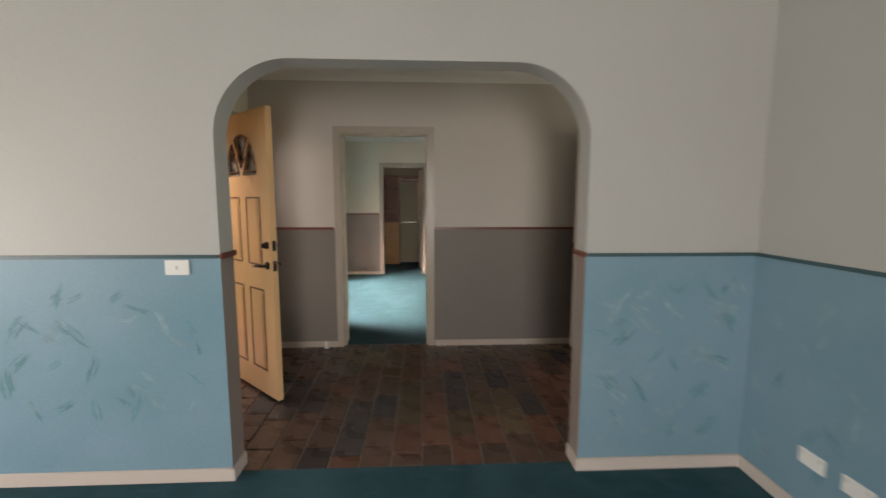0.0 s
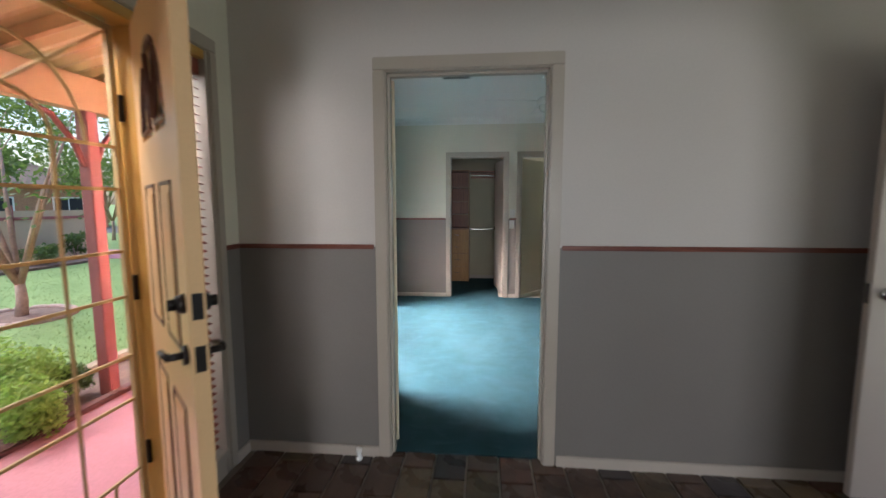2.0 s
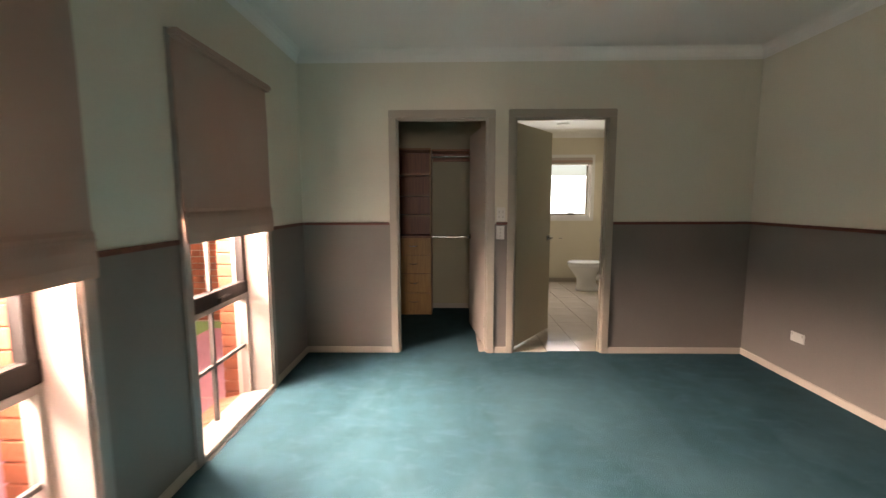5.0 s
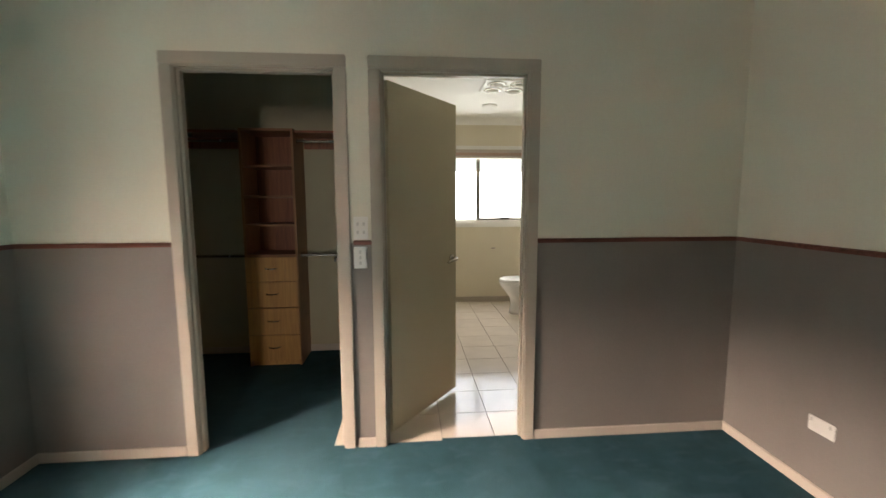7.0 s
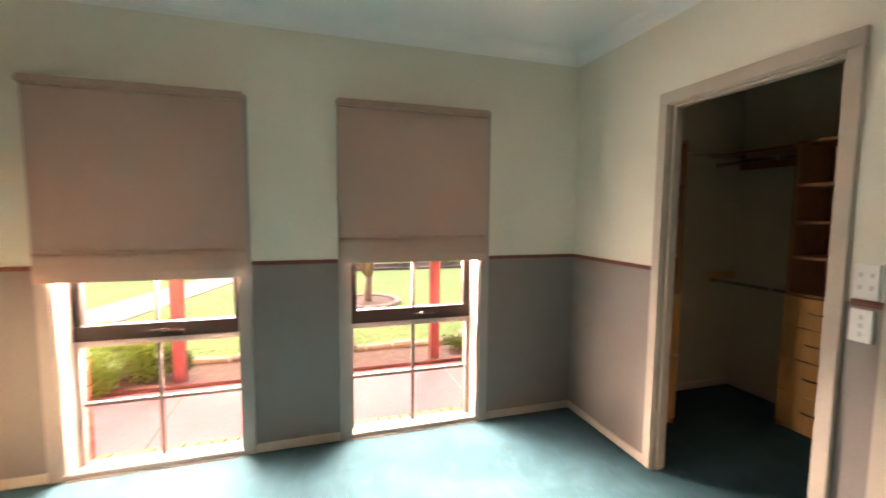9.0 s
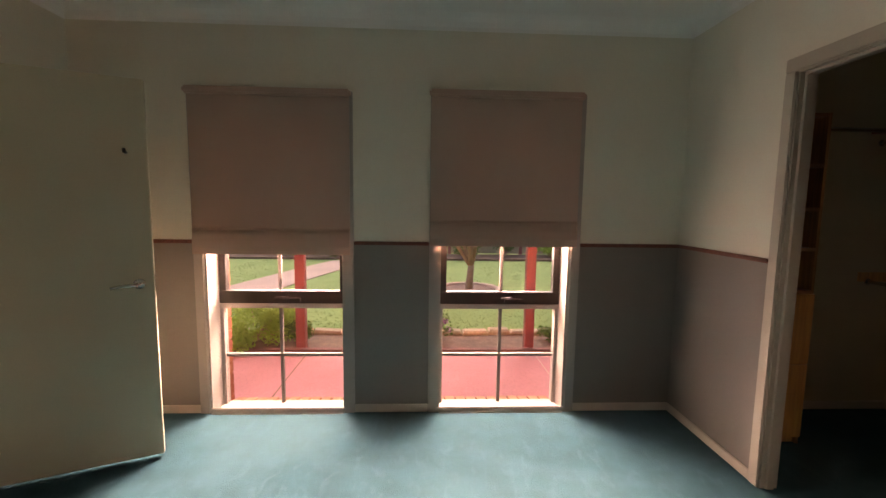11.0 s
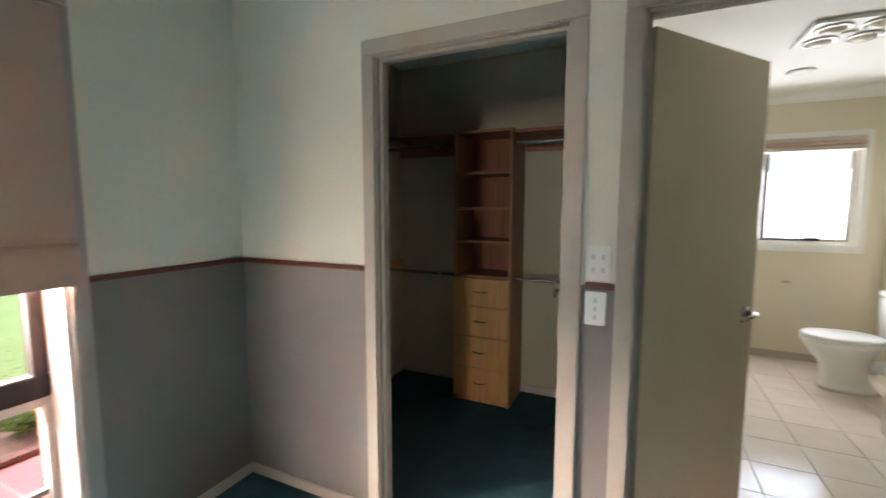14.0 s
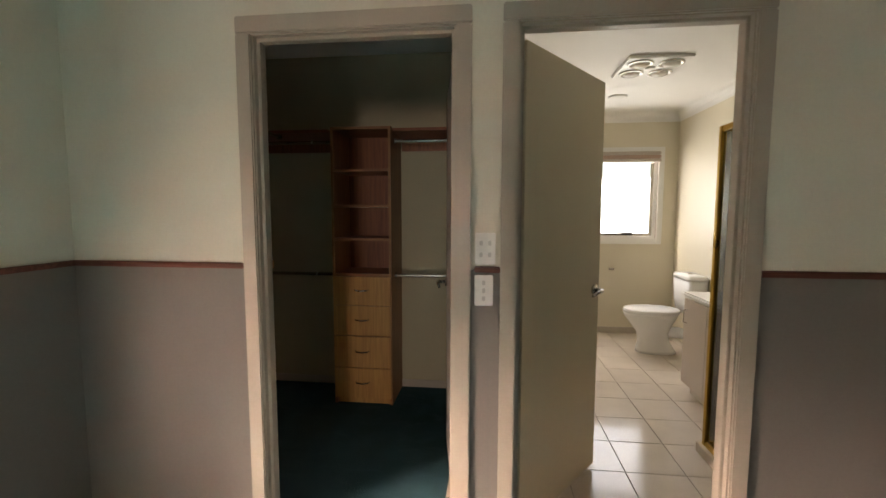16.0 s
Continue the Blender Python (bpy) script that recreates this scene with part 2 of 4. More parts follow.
MORTAR = mat("pale_mortar", (0.52, 0.43, 0.34), 0.95, var=0.15, scale=12, bump=0.5)
LEAF = mat("green_leaf", (0.105, 0.165, 0.050), 0.6, var=0.35, scale=3, bump=0)
LEAFPALE = mat("bright_green_shrub_leaf", (0.34, 0.52, 0.12), 0.6, var=0.35, scale=3, bump=0)
FLOWER = mat("mauve_flower", (0.36, 0.16, 0.34), 0.7, var=0.2)
translucent(LEAF, 0.35, (0.16, 0.26, 0.05))
translucent(LEAFPALE, 0.35, (0.42, 0.60, 0.12))
BARK = mat("pale_bark", (0.46, 0.32, 0.25), 0.9, var=0.3, scale=8, bump=0.7, fine=30)
FENCE = mat("cream_fence_sheet", (0.50, 0.40, 0.27), 0.6, var=0.1, scale=1.5)
TINROOF = mat("cream_corrugated_roof", (0.56, 0.40, 0.22), 0.5, var=0.1, scale=2)
BEAM = mat("tan_beam_paint", (0.46, 0.29, 0.15), 0.5, var=0.1, scale=3)
ASPHALT = mat("grey_asphalt", (0.11, 0.115, 0.125), 0.9, var=0.2, scale=4)
ROOFTILE = mat("grey_brown_roof_tile", (0.16, 0.11, 0.09), 0.8, var=0.2, scale=3)

# ---- mesh helpers ----


def link(name, bm, material, parent=None, label="", smooth=False):
    me = bpy.data.meshes.new(name)
    bmesh.ops.recalc_face_normals(bm, faces=bm.faces)
    if smooth:
        for f in bm.faces:
            f.smooth = True
    bm.to_mesh(me)
    bm.free()
    for m in material if isinstance(material, (list, tuple)) else [material]:
        me.materials.append(m)
    ob = new(name, me)
    if parent:
        ob.parent = parent
    if label:
        ob["label"] = label
    return ob


def part(name, bm, material, parent, label="", smooth=False):
    return link(name, bm, material, parent, label, smooth)


def empty(name, m=None):
    ob = new(name)
    ob.empty_display_size = 0.05
    if m:
        ob.matrix_basis = m
    return ob


def box(x0, x1, y0, y1, z0, z1, bevel=0.0, bm=None):
    bm = bm or bmesh.new()
    own = bmesh.new() if bevel else bm
    r = bmesh.ops.create_cube(own, size=1, matrix=Matrix.Translation(((x0 + x1) / 2, (y0 + y1) / 2, (z0 + z1) / 2)) @ Matrix.Diagonal((abs(x1 - x0), abs(y1 - y0), abs(z1 - z0), 1)))
    if bevel:
        bmesh.ops.bevel(own, geom=list(own.edges), offset=bevel, segments=2, affect="EDGES", clamp_overlap=True)
        me = bpy.data.meshes.new("tmp")
        own.to_mesh(me)
        own.free()
        bm.from_mesh(me)
        bpy.data.meshes.remove(me)
    return bm


def loft(rings, cap=True, bm=None):
    """Joins rings of equal count into a skin."""
    bm = bm or bmesh.new()
    vs = [[bm.verts.new(p) for p in ring] for ring in rings]
    n = len(vs[0])
    for a, b in zip(vs, vs[1:]):
        for i in range(n):
            bm.faces.new((a[i], a[(i + 1) % n], b[(i + 1) % n], b[i]))
    if cap:
        bm.faces.new(vs[0][::-1])
        bm.faces.new(vs[-1])
    return bm


def ring(cx, cy, z, rx, ry, n=20, power=2.0):
    pts = []
    for i in range(n):
        a = 2 * math.pi * i / n
        c, s = math.cos(a), math.sin(a)
        pts.append((cx + rx * math.copysign(abs(c) ** (2 / power), c), cy + ry * math.copysign(abs(s) ** (2 / power), s), z))
    return pts


def lathe(profile, n=24, bm=None, at=(0, 0, 0)):
    return loft([ring(at[0], at[1], at[2] + z, max(r, 0.0005), max(r, 0.0005), n) for r, z in profile], True, bm)


def tube(points, r, n=8, bm=None):
    pts = [Vector(p) for p in points]
    rings = []
    for i, p in enumerate(pts):
        d = (pts[min(i + 1, len(pts) - 1)] - pts[max(i - 1, 0)]).normalized()
        side = d.cross(Vector((0.1, 0.3, 1)) if abs(d.z) < 0.95 else Vector((1, 0.2, 0))).normalized()
        up = d.cross(side)
        rad = r[i] if isinstance(r, (list, tuple)) else r
        rings.append([p + rad * (side * math.cos(2 * math.pi * k / n) + up * math.sin(2 * math.pi * k / n)) for k in range(n)])
    return loft(rings, True, bm)


def wall(name, axis, span, depth, height, openings, mats, rule, arches=()):
    """A wall with openings right through it. axis 'x' or 'y' is the way it runs, depth its two faces across; rule(side, z) picks the
    slot for faces on side 0 (the low face), 1 (the high face) or 2 (inside an opening)."""
    us = sorted({*span, *(u for o in openings for u in o[:2])})
    zs = sorted({0.0 if height[0] > 0 else height[0], 1.16, height[1], *(z for o in openings for z in o[2:4])})
    zs = [z for z in zs if height[0] <= z <= height[1]]
    full = lambda i, j: 0 <= i < len(us) - 1 and 0 <= j < len(zs) - 1 and not any(
        o[0] - 1e-6 <= us[i] and us[i + 1] <= o[1] + 1e-6 and o[2] - 1e-6 <= zs[j] and zs[j + 1] <= o[3] + 1e-6 for o in openings)
    bm = bmesh.new()
    put = (lambda u, d, z: (u, d, z)) if axis == "x" else (lambda u, d, z: (d, u, z))

    def quad(pts, slot):
        bm.faces.new([bm.verts.new(put(*p)) for p in pts]).material_index = slot

    a, b = depth
    for i in range(len(us) - 1):
        for j in range(len(zs) - 1):
            if not full(i, j):
                continue
            u0, u1, z0, z1 = us[i], us[i + 1], zs[j], zs[j + 1]
            zm = (z0 + z1) / 2
            quad([(u0, a, z0), (u1, a, z0), (u1, a, z1), (u0, a, z1)], rule(0, zm))
            quad([(u0, b, z0), (u1, b, z0), (u1, b, z1), (u0, b, z1)], rule(1, zm))
            for di, dj, pts in ((-1, 0, [(u0, a, z0), (u0, b, z0), (u0, b, z1), (u0, a, z1)]), (1, 0, [(u1, a, z0), (u1, b, z0), (u1, b, z1), (u1, a, z1)]),
                                (0, -1, [(u0, a, z0), (u1, a, z0), (u1, b, z0), (u0, b, z0)]), (0, 1, [(u0, a, z1), (u1, a, z1), (u1, b, z1), (u0, b, z1)])):
                if not full(i + di, j + dj):
                    quad(pts, rule(2, zm))
    for corner, way, top, r in arches:
        n = 14
        edge = [(corner + way * r * (1 - math.sin(math.pi / 2 * k / n)), top - r * (1 - math.cos(math.pi / 2 * k / n))) for k in range(n + 1)]
        for (u0, z0), (u1, z1) in zip(edge, edge[1:]):
            quad([(u0, a, z0), (u1, a, z1), (u1, a, top), (u0, a, top)], rule(0, 2))
            quad([(u0, b, z0), (u1, b, z1), (u1, b, top), (u0, b, top)], rule(1, 2))
            quad([(u0, a, z0), (u1, a, z1), (u1, b, z1), (u0, b, z0)], rule(2, 2))
    bmesh.ops.remove_doubles(bm, verts=bm.verts, dist=1e-5)
    return tagged(link(name, bm, mats), kind="structure")


def rail_strip(name, runs, z0, z1, out, material, bevel=0.004):
    """A moulding along walls: runs of (axis, from, to, wall face, side it stands out to)."""
    bm = bmesh.new()
    for axis, u0, u1, face, side in runs:
        d0, d1 = sorted((face - side * 0.001, face + side * out))
        if axis == "x":
            box(u0, u1, d0, d1, z0, z1, bevel, bm)
        else:
            box(d0, d1, u0, u1, z0, z1, bevel, bm)
    return tagged(link(name, bm, material), kind="structure")


# ---- large structure ----
DADO_Z = 1.16
two = lambda low: (lambda side, z: low if z < DADO_Z else 0)
wall("wall_arch", "x", (-4.1, 2.7), (2.114, 2.255), (-0.02, 2.62), [(-0.995, 0.80, -0.02, 2.08)], [HALLCREAM, BLUE, TAUPE, BROWN, OFFWHITE],
     lambda side, z: (4, 0, 4)[side] if z > DADO_Z else (1, 2, 3)[side], [(-0.995, 1, 2.08, 0.36), (0.80, -1, 2.08, 0.36)])
wall("wall_hall_north", "x", (-1.605, 2.7), (4.09, 4.20), (-0.02, 2.62), [(-0.805, 0.05, -0.02, 2.06)], [CREAM, TAUPE, HALLCREAM], lambda side, z: 1 if z < DADO_Z else (2, 0, 0)[side])
WEST = wall("wall_west", "y", (2.255, 8.21), (-1.86, -1.605), (-0.20, 2.62),
            [(2.62, 3.905, -0.03, 2.10), (4.965, 5.87, -0.075, 2.06), (6.49, 7.375, -0.075, 2.08)], [CREAM, TAUPE, MORTAR, PALETRIM],
            lambda side, z: 2 if side == 0 else 3 if side == 2 else (1 if z < DADO_Z else 0))
wall("wall_bedroom_north", "x", (-1.86, 2.36), (8.12, 8.21), (-0.02, 2.62), [(-0.791, 0.026, -0.02, 2.07), (0.229, 1.044, -0.02, 2.07)], [CREAM, TAUPE, IVORY],
     lambda side, z: 2 if side == 1 else (1 if z < DADO_Z else 0))
wall("wall_bedroom_east", "y", (4.20, 8.12), (2.268, 2.36), (-0.02, 2.62), [], [CREAM, TAUPE], two(1))
# unseen wall; its opening is made up to hold the hall's fill lamp
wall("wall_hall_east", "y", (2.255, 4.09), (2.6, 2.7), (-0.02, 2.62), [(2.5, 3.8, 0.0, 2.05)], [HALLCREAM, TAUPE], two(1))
wall("wall_living_east", "y", (-3.1, 2.114), (1.69, 1.79), (-0.02, 2.62), [], [OFFWHITE, BLUE], two(1))
wall("wall_living_south", "x", (-4.1, 1.79), (-3.2, -3.1), (-0.02, 2.62), [(-0.42, 0.42, 0.5, 2.05)], [OFFWHITE, BLUE], two(1))
wall("wall_living_west", "y", (-3.2, 2.255), (-4.2, -4.1), (-0.02, 2.62), [(-0.5, 1.1, 0.6, 2.05)], [OFFWHITE, BLUE], two(1))
wall("wall_robe_west", "y", (8.21, 9.83), (-1.86, -1.605), (-0.2, 2.62), [], [ROBECREAM, MORTAR], lambda s, z: 1 if s == 0 else 0)
wall("wall_robe_north", "x", (-1.605, 0.06), (9.73, 9.83), (-0.02, 2.62), [], [ROBECREAM], lambda s, z: 0)
wall("wall_robe_east", "y", (8.21, 11.5), (0.06, 0.15), (-0.02, 2.62), [], [ROBECREAM, IVORY], lambda s, z: 1 if s == 1 else 0)
wall("wall_ensuite_east", "y", (8.21, 11.5), (2.20, 2.36), (-0.02, 2.62), [], [IVORY], lambda s, z: 0)
wall("wall_ensuite_north", "x", (0.06, 2.36), (11.5, 11.62), (-0.02, 2.62), [(0.62, 2.00, 1.09, 2.05)], [IVORY, PALETRIM], lambda s, z: 1 if s == 2 else 0)


def slab(name, x0, x1, y0, y1, z0, z1, m):
    return tagged(link(name, box(x0, x1, y0, y1, z0, z1), m), kind="structure")


slab("floor_living", -4.1, 1.69, -3.1, 2.185, -0.1, 0.0, CARPET)
slab("floor_bedroom", -1.605, 2.268, 4.145, 8.165, -0.1, 0.0, CARPET)
slab("floor_robe", -1.605, 0.06, 8.165, 9.73, -0.1, 0.0, CARPET)
FLOOR_HALL = slab("floor_hall", -1.605, 2.6, 2.185, 4.145, -0.1, -0.012, GROUT)
FLOOR_ENS = slab("floor_ensuite", 0.15, 2.2, 8.165, 11.5, -0.1, -0.006, LIGHTGROUT)
slab("ceiling_living", -4.2, 1.79, -3.2, 2.114, 2.6, 2.7, CEIL)
slab("ceiling_hall", -1.86, 2.7, 2.255, 4.09, 2.6, 2.7, CEIL)
slab("ceiling_bedroom", -1.86, 2.36, 4.2, 8.12, 2.6, 2.7, CEIL)
slab("ceiling_robe", -1.86, 0.06, 8.21, 9.83, 2.56, 2.66, CEIL)
slab("ceiling_ensuite", 0.15, 2.2, 8.21, 11.5, 2.47, 2.6, CEIL)


def cornice(name, x0, x1, y0, y1, z, s=0.09):
    """A coved cornice round a room."""
    prof = [(0, -s)] + [(s * (1 - math.cos(a)), -s + s * math.sin(a)) for a in (0.25, 0.6, 0.95, 1.3)] + [(s, 0), (0, 0)]
    corners = [(x0, y0, 1, 1), (x1, y0, -1, 1), (x1, y1, -1, -1), (x0, y1, 1, -1)]
    rings = [[(cx + sx * p, cy + sy * p, z - 0.001 + q) for p, q in prof] for cx, cy, sx, sy in corners]
    return tagged(link(name, loft(rings + rings[:1], False), CEIL), kind="structure")


cornice("cornice_hall", -1.605, 2.6, 2.255, 4.09, 2.6)
cornice("cornice_bedroom", -1.605, 2.268, 4.2, 8.12, 2.6)
cornice("cornice_ensuite", 0.15, 2.2, 8.21, 11.5, 2.47)
cornice("cornice_living", -4.1, 1.69, -3.1, 2.114, 2.6)

# dado rails and skirtings
rail_strip("dado_hall", [("x", -1.605, -0.86, 4.09, -1), ("x", 0.10, 2.6, 4.09, -1), ("y", 3.95, 4.09, -1.605, 1), ("x", -1.605, -0.995, 2.255, 1), ("x", 0.80, 2.6, 2.255, 1)], 1.148, 1.172, 0.012, DADO)
rail_strip("dado_arch_cap", [("y", 2.105, 2.268, -0.995, 1), ("y", 2.105, 2.268, 0.80, -1)], 1.146, 1.174, 0.014, DADO)
rail_strip("dado_bedroom", [("x", -1.605, -0.84, 8.12, -1), ("x", 0.085, 0.185, 8.12, -1), ("x", 1.09, 2.268, 8.12, -1), ("y", 4.2, 8.12, 2.268, -1),
                            ("y", 4.2, 4.902, -1.605, 1), ("y", 5.933, 6.427, -1.605, 1), ("y", 7.438, 8.12, -1.605, 1)], 1.150, 1.174, 0.012, DADO)
rail_strip("dado_living", [("x", -4.1, -1.0, 2.114, -1), ("x", 0.805, 1.69, 2.114, -1), ("y", -3.1, 2.114, 1.69, -1)], 1.150, 1.168, 0.008, DADOBLUE, 0.002)
SK = [("x", -1.605, -0.85, 4.09, -1), ("x", 0.10, 2.6, 4.09, -1), ("y", 3.95, 4.09, -1.605, 1), ("y", 2.255, 2.56, -1.605, 1), ("x", -1.605, -0.995, 2.255, 1), ("x", 0.80, 2.6, 2.255, 1)]
rail_strip("baseboard_hall", SK, -0.01, 0.055, 0.013, SKIRT)
rail_strip("baseboard_bedroom", [("x", -1.605, -0.84, 8.12, -1), ("x", 0.085, 0.185, 8.12, -1), ("x", 1.09, 2.268, 8.12, -1), ("y", 4.2, 8.12, 2.268, -1),
                                 ("y", 4.2, 4.902, -1.605, 1), ("y", 5.933, 6.427, -1.605, 1), ("y", 7.438, 8.12, -1.605, 1)], 0, 0.055, 0.013, SKIRT)
rail_strip("baseboard_living", [("x", -4.1, -0.98, 2.114, -1), ("x", 0.785, 1.69, 2.114, -1), ("y", -3.1, 2.114, 1.69, -1), ("y", 2.10, 2.255, 0.80, -1), ("y", 2.10, 2.255, -0.995, 1)], 0, 0.07, 0.014, PALETRIM)
rail_strip("baseboard_robe", [("x", -1.605, 0.06, 9.73, -1), ("y", 8.21, 9.73, -1.605, 1)], 0, 0.06, 0.012, SKIRT)
rail_strip("baseboard_ensuite", [("x", 0.15, 2.2, 11.5, -1)], 0, 0.07, 0.012, TRIM)


def door_frame(name, x0, x1, top, near, far, sides=(1, 1)):
    """Jamb lining, stop and architraves for an opening in a wall that runs along x."""
    g = tagged(empty(name), kind="structure")
    lin = bmesh.new()
    box(x0 - 0.02, x0, near, far, 0, top + 0.02, 0, lin)
    box(x1, x1 + 0.02, near, far, 0, top + 0.02, 0, lin)
    box(x0, x1, near, far, top, top + 0.02, 0, lin)
    part("jamb_lining", lin, TRIM, g)
    st = bmesh.new()
    m = (near + far) / 2
    box(x0 - 0.002, x0 + 0.012, m - 0.02, m + 0.02, 0, top, 0.002, st)
    box(x1 - 0.012, x1 + 0.002, m - 0.02, m + 0.02, 0, top, 0.002, st)
    box(x0, x1, m - 0.02, m + 0.02, top - 0.012, top + 0.002, 0.002, st)
    part("door_stop", st, TRIM, g)
    w = 0.066
    for use, face, s in ((sides[0], near, -1), (sides[1], far, 1)):
        if not use:
            continue
        d0, d1 = sorted((face - s * 0.002, face + s * 0.017))
        for u0, u1, z0, z1 in ((x0 - w, x0 - 0.004, 0, top + 0.0035), (x1 + 0.004, x1 + w, 0, top + 0.0035), (x0 - w, x1 + w, top + 0.004, top + 0.07)):
            part("architrave", box(u0, u1, d0, d1, z0, z1, 0.005), TRIM, g)
    return g


door_frame("door_frame_bedroom", -0.785, 0.024, 2.037, 4.09, 4.20)
door_frame("door_frame_robe", -0.771, 0.006, 2.051, 8.12, 8.21, (1, 0))
door_frame("door_frame_ensuite", 0.249, 1.024, 2.051, 8.12, 8.21)

# ---- doors ----


def lever(parent, x, y, z, out, way, m=CHROME, plate="round"):
    """A lever handle on a leaf's face: out is the side (+1 or -1 along y) it stands out to, way (+1 or -1) where the lever points."""
    bm = bmesh.new()
    tube([(x, y, z), (x, y + out * 0.012, z)], 0.027, 18, bm)
    tube([(x, y + out * 0.01, z), (x, y + out * 0.045, z)], 0.010, 10, bm)
    tube([(x, y + out * 0.045, z), (x + way * 0.03, y + out * 0.052, z), (x + way * 0.075, y + out * 0.052, z - 0.004), (x + way * 0.115, y + out * 0.048, z - 0.012)], [0.011, 0.010, 0.009, 0.007], 10, bm)
    return part("handle", bm, m, parent, "lever handle on a round rose", True)


def flush_door(name, hinge, free, material, label, lever_mat=CHROME, height=2.03, hook=False):
    """A flat hollow-core leaf from its hinge to its free edge; the leaf's own x runs along it."""
    d = Vector(free) - Vector(hinge)
    w = d.length
    g = tagged(empty(name, pose(hinge[0], hinge[1], 0, 0, 0, math.degrees(math.atan2(d.y, d.x)))), label, "door", kind="structure")
    part("leaf", box(0.003, w, -0.018, 0.018, 0.024, height, 0.003), material, g)
    for s in (-1, 1):
        lever(g, w - 0.065, s * 0.018, 0.985, s, -1, lever_mat)
    part("latch_plate", box(w - 0.001, w + 0.002, -0.012, 0.012, 0.94, 1.03, 0.0008), CHROME, g)
    for z in (0.25, 1.78):
        part("hinge", tube([(0.0, 0.02, z - 0.05), (0.0, 0.02, z + 0.05)], 0.007, 8), CHROME, g)
    return g


flush_door("door_bedroom", (-0.782, 4.205), (-1.115, 4.955), DOORCREAM, "open cream flush door with a chrome lever handle")
flush_door("door_robe", (0.020, 8.236), (-0.090, 8.972), DOORPALE, "open pale flush door of the walk-in robe")
flush_door("door_ensuite", (0.258, 8.215), (0.699, 8.800), DOORCREAM, "half-open cream flush door of the ensuite")
flush_door("door_hall", (2.225, 3.945), (1.405, 3.945), DOORPALE, "pale flush door folded back against the hall wall")
hook = bmesh.new()
tube([(-1.063, 4.881, 1.66), (-1.025, 4.899, 1.66), (-1.015, 4.903, 1.675)], 0.008, 8, hook)
tagged(link("coat_hook", hook, BLACKMETAL), "small brass coat hook screwed to a cream door", "hook")

# front door, standing open about half way
fd = tagged(empty("door_front", pose(-1.60, 3.485, 0, 0, 0, math.degrees(math.atan2(-0.535, 0.565)))), "open apricot panelled front door with fan lights", "door", kind="structure")
W, H, T = 0.79, 2.04, 0.02


def fan_cell(a0, a1, r0, r1, cx, cz, y0, y1, bm, inset=0.0):
    """A wedge of a half round light, as a prism from y0 to y1."""
    outer = [(cx + r1 * math.cos(a0 + (a1 - a0) * k / 10), cz + 1.25 * r1 * math.sin(a0 + (a1 - a0) * k / 10)) for k in range(11)]
    inner = [(cx + r0 * math.cos(a1), cz + 1.25 * r0 * math.sin(a1)), (cx + r0 * math.cos(a0), cz + 1.25 * r0 * math.sin(a0))]
    loop = outer + inner
    return loft([[(x, y0, z) for x, z in loop], [(x, y1, z) for x, z in loop]], True, bm)


def door_body():
    """The leaf round its fan light: a strip below, stiles, and the ring of wood over the arch."""
    bm = bmesh.new()
    cx, cz, r = W / 2, 1.60, 0.235
    box(0.003, W, -T, T, 0.02, cz, 0.0, bm)
    n = 18
    arc = [(cx + r * math.cos(math.pi * k / n), cz + 1.25 * r * math.sin(math.pi * k / n)) for k in range(n + 1)]
    edge = []
    for x, z in arc:
        dx, dz = x - cx, z - cz
        s = min((cx - 0.003) / abs(dx) if abs(dx) > 1e-6 else 99, (H - cz) / dz if dz > 1e-6 else 99)
        edge.append((cx + dx * s, cz + dz * s))
    for i in range(n):
        pts = [arc[i], arc[i + 1], edge[i + 1], edge[i]]
        if edge[i][1] < H - 1e-4 and edge[i + 1][1] > H - 1e-4 or edge[i][1] > H - 1e-4 and edge[i + 1][1] < H - 1e-4:
            pts = [arc[i], arc[i + 1], edge[i + 1], (W if edge[i][0] > cx else 0.003, H), edge[i]]
        loft([[(x, -T, z) for x, z in pts], [(x, T, z) for x, z in pts]], True, bm)
    for a in (60, 120):
        c, s = math.cos(radians(a)), math.sin(radians(a))
        nx, nz = -s * 0.016, c * 0.016
        pts = [(cx + nx, cz + nz), (cx - nx, cz - nz), (cx + c * r - nx, cz + 1.25 * s * r - nz), (cx + c * r + nx, cz + 1.25 * s * r + nz)]
        loft([[(x, -T + 0.004, z) for x, z in pts], [(x, T - 0.004, z) for x, z in pts]], True, bm)
    return bm


part("leaf", door_body(), DOORYEL, fd)
for a0, a1 in ((4, 53), (67, 113), (127, 176)):
    p = part("pane", fan_cell(radians(a0), radians(a1), 0.03, 0.228, W / 2, 1.605, -0.004, 0.004, bmesh.new()), FROST, fd, "obscured fan light pane")
    bead = bmesh.new()
    for s in (-1, 1):
        outer = [(W / 2 + 0.226 * math.cos(radians(a0 + (a1 - a0) * k / 8)), s * (T - 0.003), 1.603 + 1.25 * 0.226 * math.sin(radians(a0 + (a1 - a0) * k / 8))) for k in range(9)]
        base = (W / 2 + 0.05 * math.cos(radians((a0 + a1) / 2)), s * (T - 0.003), 1.605 + 0.05 * math.sin(radians((a0 + a1) / 2)))
        tube([base] + outer + [base], 0.008, 6, bead)
    part("bead", bead, GROOVE, fd, "dark brown glazing bead")
